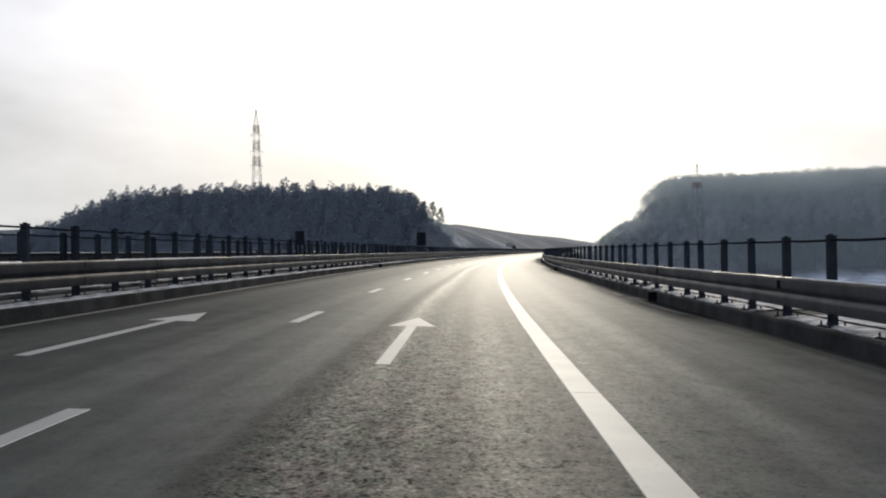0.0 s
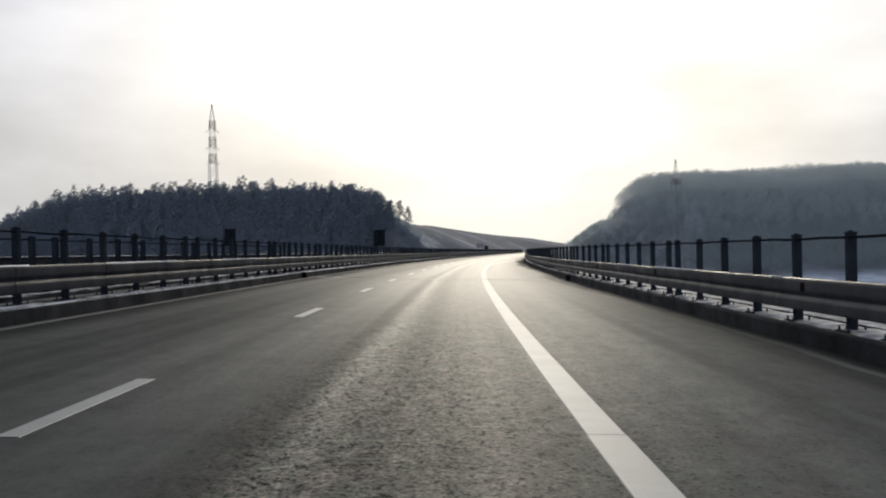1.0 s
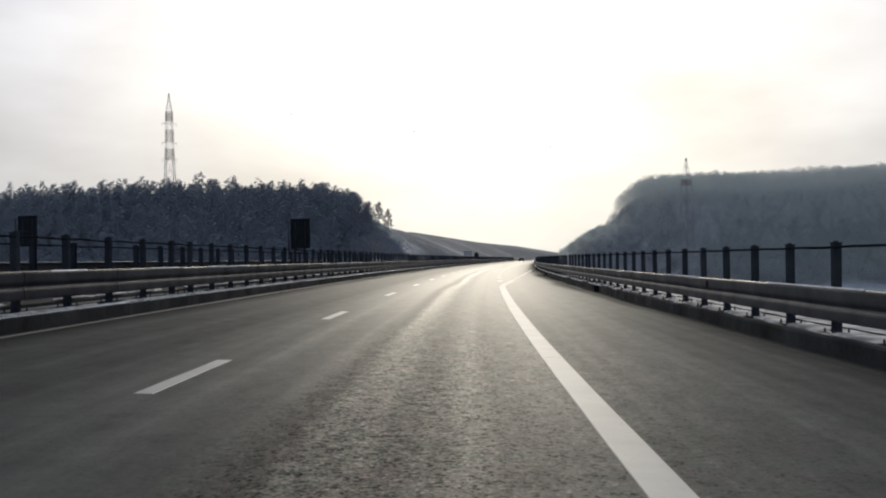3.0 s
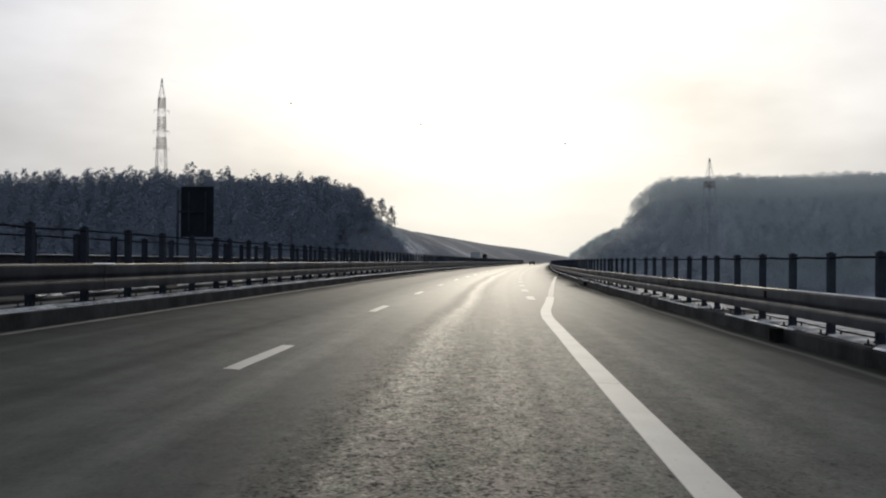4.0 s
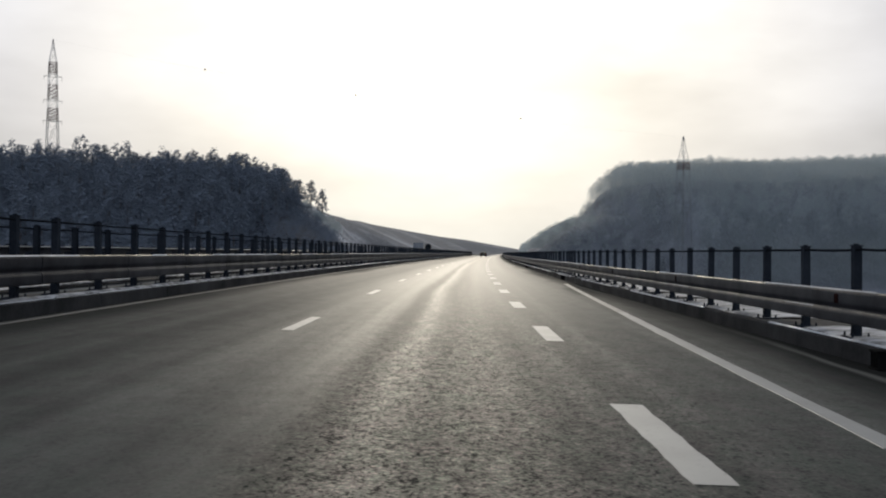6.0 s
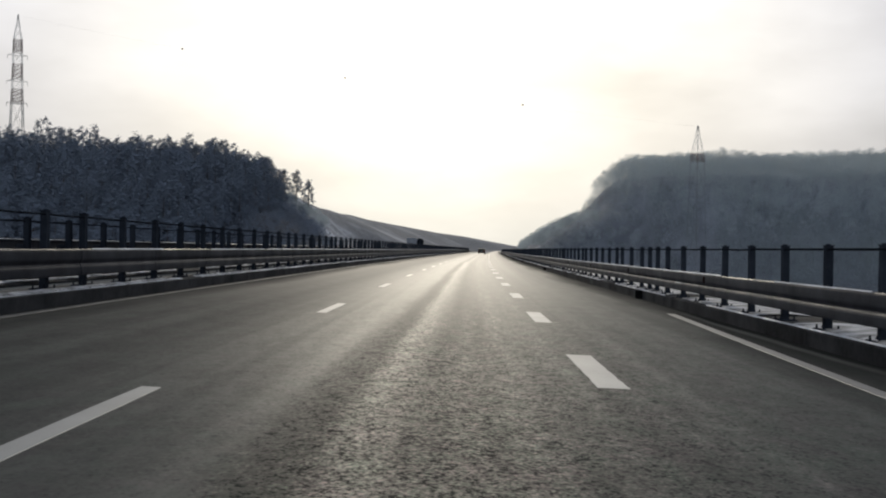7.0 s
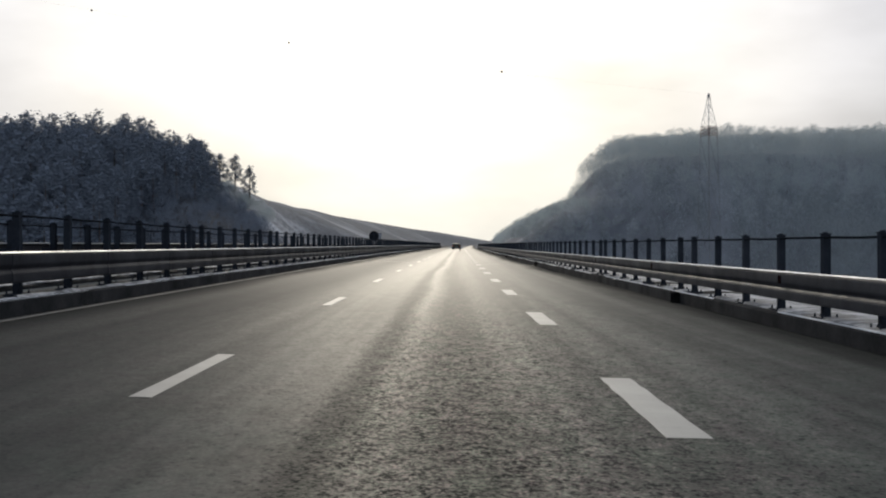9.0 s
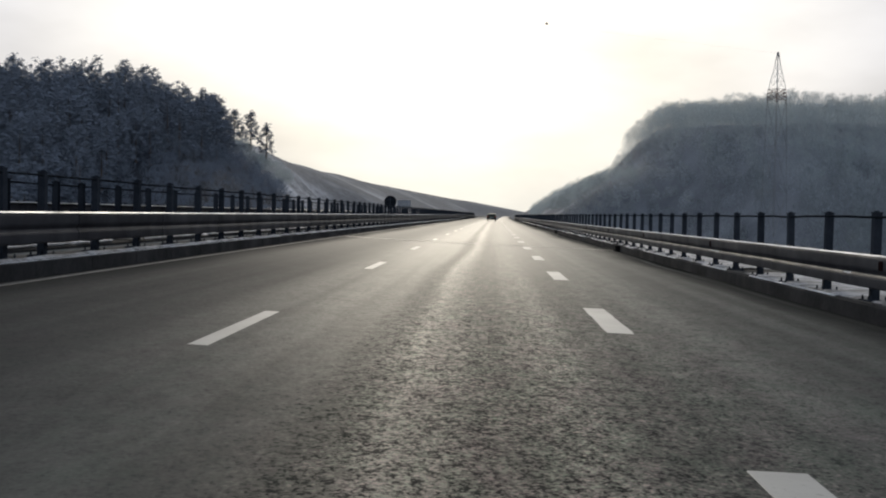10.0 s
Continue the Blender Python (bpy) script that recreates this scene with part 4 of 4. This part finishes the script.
# ---- the car ahead ----
def car(s, d):
    c = thing("car", "small dark olive hatchback seen from behind on the road", "car", seat(s, d, 0.0))
    prof = [(-2.0, 0.30), (-2.05, 0.62), (-1.98, 0.95), (-1.75, 1.32), (-0.4, 1.38), (0.35, 1.34), (1.05, 0.98), (1.95, 0.86), (2.05, 0.55), (2.0, 0.28)]
    sh = Shape()
    rows = []
    for x, tuck in ((-0.86, 0.0), (-0.74, 1.0), (0.74, 1.0), (0.86, 0.0)):
        row = []
        for y, z in prof:
            zz = min(z, 0.98) if tuck == 0.0 else z
            row.append((x, y, zz))
        rows.append(row)
    n = len(prof)
    vs = [p for row in rows for p in row]
    fs = [(i * n + j, i * n + j + 1, (i + 1) * n + j + 1, (i + 1) * n + j) for i in range(3) for j in range(n - 1)]
    fs += [tuple(range(n))[::-1], tuple(range(3 * n, 4 * n)), tuple(i * n for i in range(4)), tuple(i * n + n - 1 for i in (3, 2, 1, 0))]
    part("body", sh.add(vs, fs).mesh("body", CAR_PAINT), c)
    part("rear_window", Shape().add([(-0.60, -1.965, 1.0), (0.60, -1.965, 1.0), (0.54, -1.79, 1.28), (-0.54, -1.79, 1.28)], [(0, 1, 2, 3)]).mesh("rear_window", CAR_GLASS), c)
    part("bumper", Shape().box(-0.84, -2.14, 0.34, 0.84, -2.0, 0.58, 0.04).mesh("bumper", RUBBER), c)
    part("number_plate", Shape().box(-0.26, -2.15, 0.60, 0.26, -2.05, 0.71, 0.01).mesh("number_plate", PALE_SIGN), c)
    for x in (-0.68, 0.68):
        part("tail_lamp", Shape().box(x - 0.13, -2.08, 0.70, x + 0.13, -1.94, 0.92, 0.02).mesh("tail_lamp", LAMP_RED), c)
        for y in (-1.3, 1.25):
            w = part("wheel", Shape().rod((x * 1.02 - 0.1, y, 0.30), (x * 1.02 + 0.1, y, 0.30), 0.30, 0.30, 16).mesh("wheel", RUBBER), c)
            part("rim", Shape().rod((x * 1.02 - 0.105, y, 0.30), (x * 1.02 + 0.105, y, 0.30), 0.19, 0.19, 12).mesh("rim", GALV), w)
    return c


car(420.0, 1.75)


# ---- pylons and the marked line ----
def lattice(levels, material, slim, leg, brace):
    """Four-legged lattice between (z, half width) levels, with X bracing; a mesh."""
    sh = Shape()
    for (z0, a), (z1, b) in zip(levels, levels[1:]):
        a, b = a * slim, b * slim
        c0 = [(-a, -a, z0), (a, -a, z0), (a, a, z0), (-a, a, z0)]
        c1 = [(-b, -b, z1), (b, -b, z1), (b, b, z1), (-b, b, z1)]
        for i in range(4):
            j = (i + 1) % 4
            sh.rod(c0[i], c1[i], leg, leg, 4)
            sh.rod(c0[i], c1[j], brace, brace, 3).rod(c0[j], c1[i], brace, brace, 3).rod(c1[i], c1[j], brace, brace, 3)
    return sh.mesh("lattice", material)


def pylon(x, y, base, sections, arms, turn, label, slim=0.76):
    """sections: (material, leg, brace, panels, z0, half width, z1, half width), heights above sea."""
    p = thing("pylon", label, "pylon", pose(x, y, base, 0, 0, turn), "power line pylons")
    for mat, leg, brace, n, z0, a, z1, b in sections:
        levels = [(z0 - base + (z1 - z0) * k / n, a + (b - a) * k / n) for k in range(n + 1)]
        tagged(part("mast_section", lattice(levels, mat, slim, leg, brace), p), kind="stuff")
    for z, half in arms:
        sh = Shape()
        for s in (-1, 1):
            sh.rod((0, 0, z - base), (s * half, 0, z - base + 0.1), 0.06, 0.04, 4).rod((0, 0, z - base + 0.8), (s * half, 0, z - base + 0.15), 0.04, 0.04, 4)
            sh.rod((s * half, 0, z - base + 0.1), (s * half, 0, z - base - 0.9), 0.05, 0.05, 5)
        part("cross_arm", sh.mesh("cross_arm", MAST_GREY), p)
    return p


LB = float(terrain(-126.7, 433))
pylon(-126.7, 433, LB,
      [(MAST_GREY, 0.10, 0.05, 3, LB, 2.7, 38.4, 1.85), (MAST_RED, 0.08, 0.055, 4, 38.4, 1.85, 42.2, 1.70), (MAST_WHITE, 0.07, 0.03, 1, 42.2, 1.70, 44.7, 1.62),
       (MAST_RED, 0.08, 0.055, 4, 44.7, 1.62, 49.0, 1.50), (MAST_WHITE, 0.07, 0.03, 1, 49.0, 1.50, 52.0, 1.42), (MAST_RED, 0.08, 0.06, 4, 52.0, 1.42, 55.5, 1.34),
       (MAST_WHITE, 0.06, 0.03, 2, 55.5, 1.34, 60.2, 0.35), (MAST_GREY, 0.08, 0.04, 1, 60.2, 0.35, 62.2, 0.10)],
      [(51.2, 2.5), (44.3, 2.6), (38.4, 2.6)], 35, "tall lattice pylon with red and white bands above the pines")
RB = float(terrain(55.8, 450)) - 0.3
pylon(55.8, 450, RB,
      [(MAST_GREY, 0.05, 0.025, 3, RB, 2.5, 25.7, 1.75), (MAST_RED, 0.07, 0.045, 3, 25.7, 1.75, 28.0, 1.65), (MAST_WHITE, 0.055, 0.025, 3, 28.0, 1.65, 33.0, 0.5),
       (MAST_GREY, 0.07, 0.03, 1, 33.0, 0.5, 35.6, 0.12)],
      [(26.0, 2.6)], 35, "grey lattice pylon rising over the bare woods")


def sagging(a, b, sag, steps=40):
    a, b = Vector(a), Vector(b)
    return [a.lerp(b, i / steps) - Vector((0, 0, sag * 4 * (i / steps) * (1 - i / steps))) for i in range(steps + 1)]


def wire(points, r, name, label):
    sh = Shape()
    for p, q in zip(points, points[1:]):
        sh.rod(p, q, r, r, 4)
    return tagged(new(name, sh.mesh(name, WIRE)), label, "power line", "overhead wires")


TOP_L, TOP_R = (-126.7, 433, 62.0), (55.8, 450, 35.4)
wire(sagging(TOP_L, TOP_R, 2.5), 0.005, "overhead_wire", "thin wire between the pylons that carries marker balls")


def marker(x, y, z):
    bm = bmesh.new()
    bmesh.ops.create_uvsphere(bm, u_segments=14, v_segments=9, radius=0.26)
    for v in bm.verts:
        if abs(v.co.z) < 0.02:
            v.co *= 1.06
    me = bpy.data.meshes.new("marker_ball")
    bm.to_mesh(me)
    bm.free()
    me.materials.append(MAST_RED)
    me.shade_smooth()
    ob = new("marker_ball", me)
    ob.matrix_basis = pose(x, y, z)
    tagged(ob, "dark round warning marker on the overhead wire", "marker ball", "wire markers")


for x in (-83.1, -39.6, 8.3):
    f = (x + 126.7) / 182.5
    p = Vector(TOP_L).lerp(Vector(TOP_R), f) - Vector((0, 0, 2.5 * 4 * f * (1 - f)))
    marker(x, p.y, p.z)

# ---- woods ----
rng = np.random.default_rng(11)


def tri_soup(name, tris, material):
    """tris: (n, 3, 3) array of triangles, as one mesh."""
    n = len(tris)
    me = bpy.data.meshes.new(name)
    me.vertices.add(n * 3)
    me.vertices.foreach_set("co", np.ascontiguousarray(tris, dtype=np.float32).ravel())
    me.loops.add(n * 3)
    me.loops.foreach_set("vertex_index", np.arange(n * 3, dtype=np.int32))
    me.polygons.add(n)
    me.polygons.foreach_set("loop_start", np.arange(0, n * 3, 3, dtype=np.int32))
    me.materials.append(material)
    me.update()
    me.validate()
    return me


def tufts(centres, size, flat=0.55):
    """Needle tufts: three ragged triangles round each centre."""
    n = len(centres)
    out = []
    for _ in range(3):
        a = rng.normal(size=(n, 3, 3)) * (size[:, None, None] * np.array([1, 1, flat]))
        out.append(centres[:, None, :] + a * 0.75)
    return np.concatenate(out)


def crown_profile(f, point):
    """Width of a crown at f of its height; point: 0 round-headed, 1 spire."""
    f = np.clip(f, 0, 1)
    dome = np.sqrt(np.clip(1 - f ** 2.4, 0, 1)) * (0.72 + 0.28 * np.minimum(1, f * 4))
    return (1 - point) * dome + point * (1 - f) ** 0.85


SPOKE = np.array([(1, 0, 0), (0, 1, 0), (-1, 0, 0), (0, -1, 0), (0, 0, 1), (0, 0, -1)], float)
SIDES = np.array([(i, (i + 1) % 4, k) for i in range(4) for k in (4, 5)])


def clumps(mids, size):
    """Dense ragged bunches of needles, one at the end of each limb."""
    n = len(mids)
    v = mids[:, None, :] + SPOKE * size[:, None, None] * (0.70 + 0.6 * rng.random((n, 6, 1))) * np.array([1, 1, 0.8])
    return v[:, SIDES].reshape(-1, 3, 3)


def pine_crown(base, height, radius, limbs, count, low, point):
    """One pine crown: bunches of needles on its limbs, with loose sprays round them."""
    f = (np.arange(limbs) + rng.random(limbs)) / limbs
    a = np.arange(limbs) * 2.4 + rng.random(limbs) * 0.8
    reach = radius * crown_profile(f, point) * (0.40 + 0.50 * rng.random(limbs))
    mids = np.stack([base[0] + reach * np.cos(a), base[1] + reach * np.sin(a), base[2] + height * (low + (0.96 - low) * f)], -1)
    size = radius * (0.36 - 0.13 * f) * (0.75 + 0.5 * rng.random(limbs))
    pick = rng.integers(0, limbs, count)
    way = rng.normal(size=(count, 3))
    way /= np.linalg.norm(way, axis=1, keepdims=True)
    c = mids[pick] + way * (size[pick] * (0.45 + 0.85 * rng.random(count)))[:, None]
    return np.concatenate([clumps(mids, size * 0.58), tufts(c, 0.20 + 0.13 * rng.random(count))])


def trunk_tris(base, height, r):
    k = 5
    a = np.arange(k) * 2 * np.pi / k
    lean = rng.normal(size=2) * 0.02 * height
    lo = np.stack([base[0] + r * np.cos(a), base[1] + r * np.sin(a), np.full(k, base[2] - 0.6)], -1)
    tip = np.array([base[0] + lean[0], base[1] + lean[1], base[2] + height])
    return np.stack([lo, np.roll(lo, -1, 0), np.broadcast_to(tip, (k, 3))], 1)


def scatter(x0, x1, y0, y1, gap, keep):
    xs, ys = np.meshgrid(np.arange(x0, x1, gap), np.arange(y0, y1, gap))
    p = np.stack([xs.ravel(), ys.ravel()], -1) + (rng.random((xs.size, 2)) - 0.5) * gap * 0.9
    p = p[keep(p[:, 0], p[:, 1])]
    return np.column_stack([p, terrain(p[:, 0], p[:, 1])])


def left_wood(x, y):
    return (x < -53 - np.maximum(y - 430, 0) * 0.32) & (x > -225 + 0.12 * (y - 330)) & (terrain(x, y) > -11)


STAND_X, STAND_H = (-225, -132, -113, -105, -97, -87, -80, -76, -71, -65, -57), (13.4, 13.2, 12.8, 14.5, 14.2, 14.2, 12.5, 13.3, 11.4, 11.2, 11.0)
pine_sites = scatter(-225, -40, 300, 560, 4.4, left_wood)
leaves, wood = [], []
for b in pine_sites:
    # tree height follows x, set so the wood's outline fits the camera's view
    h = float(np.interp(b[0], STAND_X, STAND_H)) * ((rng.uniform(0.82, 0.94) if rng.random() < 0.30 else rng.uniform(0.62, 0.78)) + 0.06 * math.sin(b[0] * 0.55 + 2.0 * math.sin(b[1] * 0.21)))
    r = rng.uniform(2.2, 3.2)
    point = rng.choice((0.0, 0.2, 0.45, 0.75), p=(0.66, 0.22, 0.08, 0.04))
    # well inside the wood only the tops stand clear
    inside = terrain(b[0] * 0.95, b[1] - 26) > b[2] - 2.0
    base_low = 0.45 if inside else 0.04
    leaves.append(pine_crown(b, h, r, 15 if inside else 30, 140 if inside else 360, base_low, point))
    wood.append(trunk_tris(b, h * 0.82, 0.22))
tagged(new("pine_wood", tri_soup("pine_wood", np.concatenate(leaves), PINE)), "dense pine wood covering the hill, haze put into its pale blue colour", "wood", kind="stuff")
tagged(new("pine_trunks", tri_soup("pine_trunks", np.concatenate(wood), BARK)), "thin trunks of the pines on the hill", "wood", kind="stuff")


def single_pine(x, y, height, radius, count, low, label):
    z = float(terrain(x, y))
    t = thing("pine_tree", label, "tree", group="lone pines")
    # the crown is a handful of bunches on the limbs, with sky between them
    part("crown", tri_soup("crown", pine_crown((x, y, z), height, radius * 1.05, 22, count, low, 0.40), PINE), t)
    sh = Shape()
    sh.rod((x, y, z - 0.5), (x + 0.15, y, z + height * 0.55), 0.24, 0.15, 8).rod((x + 0.15, y, z + height * 0.55), (x, y, z + height * 0.97), 0.15, 0.04, 6)
    for k in range(9):
        f = low + (0.95 - low) * k / 9
        a = k * 2.4
        sh.rod((x, y, z + height * f), (x + radius * 0.8 * (1.1 - f) * math.cos(a), y + radius * 0.8 * (1.1 - f) * math.sin(a), z + height * (f + 0.05)), 0.07, 0.03, 4)
    part("trunk", sh.mesh("trunk", BARK), t)


top_at = lambda x, y, z: z - float(terrain(x, y))
single_pine(-55.4, 455.0, top_at(-55.4, 455, 22.9), 2.3, 520, 0.36, "slender lone pine at the edge of the hill")
single_pine(-51.9, 455.0, top_at(-51.9, 455, 20.1), 2.2, 460, 0.32, "shorter lone pine at the edge of the hill")
single_pine(-59.1, 455.0, top_at(-59.1, 455, 23.1), 2.5, 560, 0.25, "lone pine standing close to the wood")
single_pine(-102.3, 410.8, top_at(-102.3, 410.8, 29.6), 2.2, 560, 0.2, "pointed spruce rising over the wood's outline")


# bare deciduous woods
def bare_tree(b, h, r, count, low=0.06):
    """Twigs of one leafless tree: thin slivers fanning up and out from its dense head of branches."""
    t = rng.random(count) ** 0.8
    ang = rng.random(count) * 6.283
    prof = crown_profile(t, 0.0) * np.sqrt(rng.random(count)) * 0.9 * r
    start = np.stack([b[0] + prof * np.cos(ang), b[1] + prof * np.sin(ang), b[2] + h * (low + (0.86 - low) * t)], -1)
    turn = ang + rng.normal(size=count) * 0.5
    out = np.stack([np.cos(turn), np.sin(turn), 0.5 + 1.5 * rng.random(count)], -1)
    out /= np.linalg.norm(out, axis=1, keepdims=True)
    ln = (r * (0.22 + 0.36 * rng.random(count)))[:, None]
    side = np.cross(out, rng.normal(size=(count, 3)))
    side /= np.linalg.norm(side, axis=1, keepdims=True) + 1e-9
    wd = (0.025 + 0.03 * rng.random(count))[:, None]
    return np.stack([start - side * wd, start + side * wd, start + out * ln], 1)


def right_wood(x, y):
    # the strip below the pylon is cleared
    clear = (np.abs(x - 57.4 - 0.2 * (y - 452)) < 2.2) & (y > 441) & (y < 470)
    return (x > 14 + (600 - y) * 0.02) & (terrain(x, y) > -9.5) & (y < 640) & ~clear


twigs, foot = [], []
for b in scatter(12, 230, 392, 640, 3.3, right_wood):
    tall = b[0] > 36 + 0.2 * max(0.0, 548 - b[1])
    h = rng.uniform(7.4, 9.2) + 2.0 * noise.noise(Vector((b[0] * 0.06, b[1] * 0.06, 8.0))) if tall else rng.uniform(3.0, 5.0)
    inside = terrain(b[0], b[1] - 26) > b[2] - 2.0
    r = rng.uniform(1.9, 2.6) if tall else 1.6
    # low-standing trees get the darkened twigs
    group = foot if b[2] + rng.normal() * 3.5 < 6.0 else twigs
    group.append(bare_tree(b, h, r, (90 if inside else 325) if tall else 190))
for b in scatter(10, 120, 640, 900, 5.0, lambda x, y: x > np.interp(y, LINE_Y, LINE_X) + 17):
    twigs.append(bare_tree(b, rng.uniform(3.0, 6.5), 2.0, 130))
tagged(new("bare_wood", tri_soup("bare_wood", np.concatenate(twigs), TWIG)), "leafless wood covering the hill, pale with haze put into its colour", "wood", kind="stuff")
tagged(new("foot_wood", tri_soup("foot_wood", np.concatenate(foot), SHADED_TWIG)), "leafless wood on the foot of the hill, shade painted into its colour", "wood", kind="stuff")
# young growth on the slope below the pines
low = []
for b in scatter(-230, -24, 292, 470, 3.0, lambda x, y: ((x > -56) & (x < -25 - np.maximum(y - 418, 0) * 0.9) & (y < 443)) | ((y < 395) & (x < -50))):
    h = rng.uniform(2.0, 4.0)
    low.append(bare_tree(b, h, 1.6, 200 if b[0] > -56 else 80))
tagged(new("slope_thicket", tri_soup("slope_thicket", np.concatenate(low), THICKET)), "leafless thicket on the slope below the pines, bluish with haze put into its colour", "thicket", kind="stuff")
# bushes added at the lone pines' feet, standing in for the pale haze there
hazed = [bare_tree(b, rng.uniform(2.2, 3.6), 1.9, 420) for b in scatter(-63, -44, 446, 458, 3.2, lambda x, y: y < 470)]
tagged(new("frosty_scrub", tri_soup("frosty_scrub", np.concatenate(hazed), TWIG)), "pale bushes standing in for the haze at the lone pines' feet", "bushes", kind="stuff")
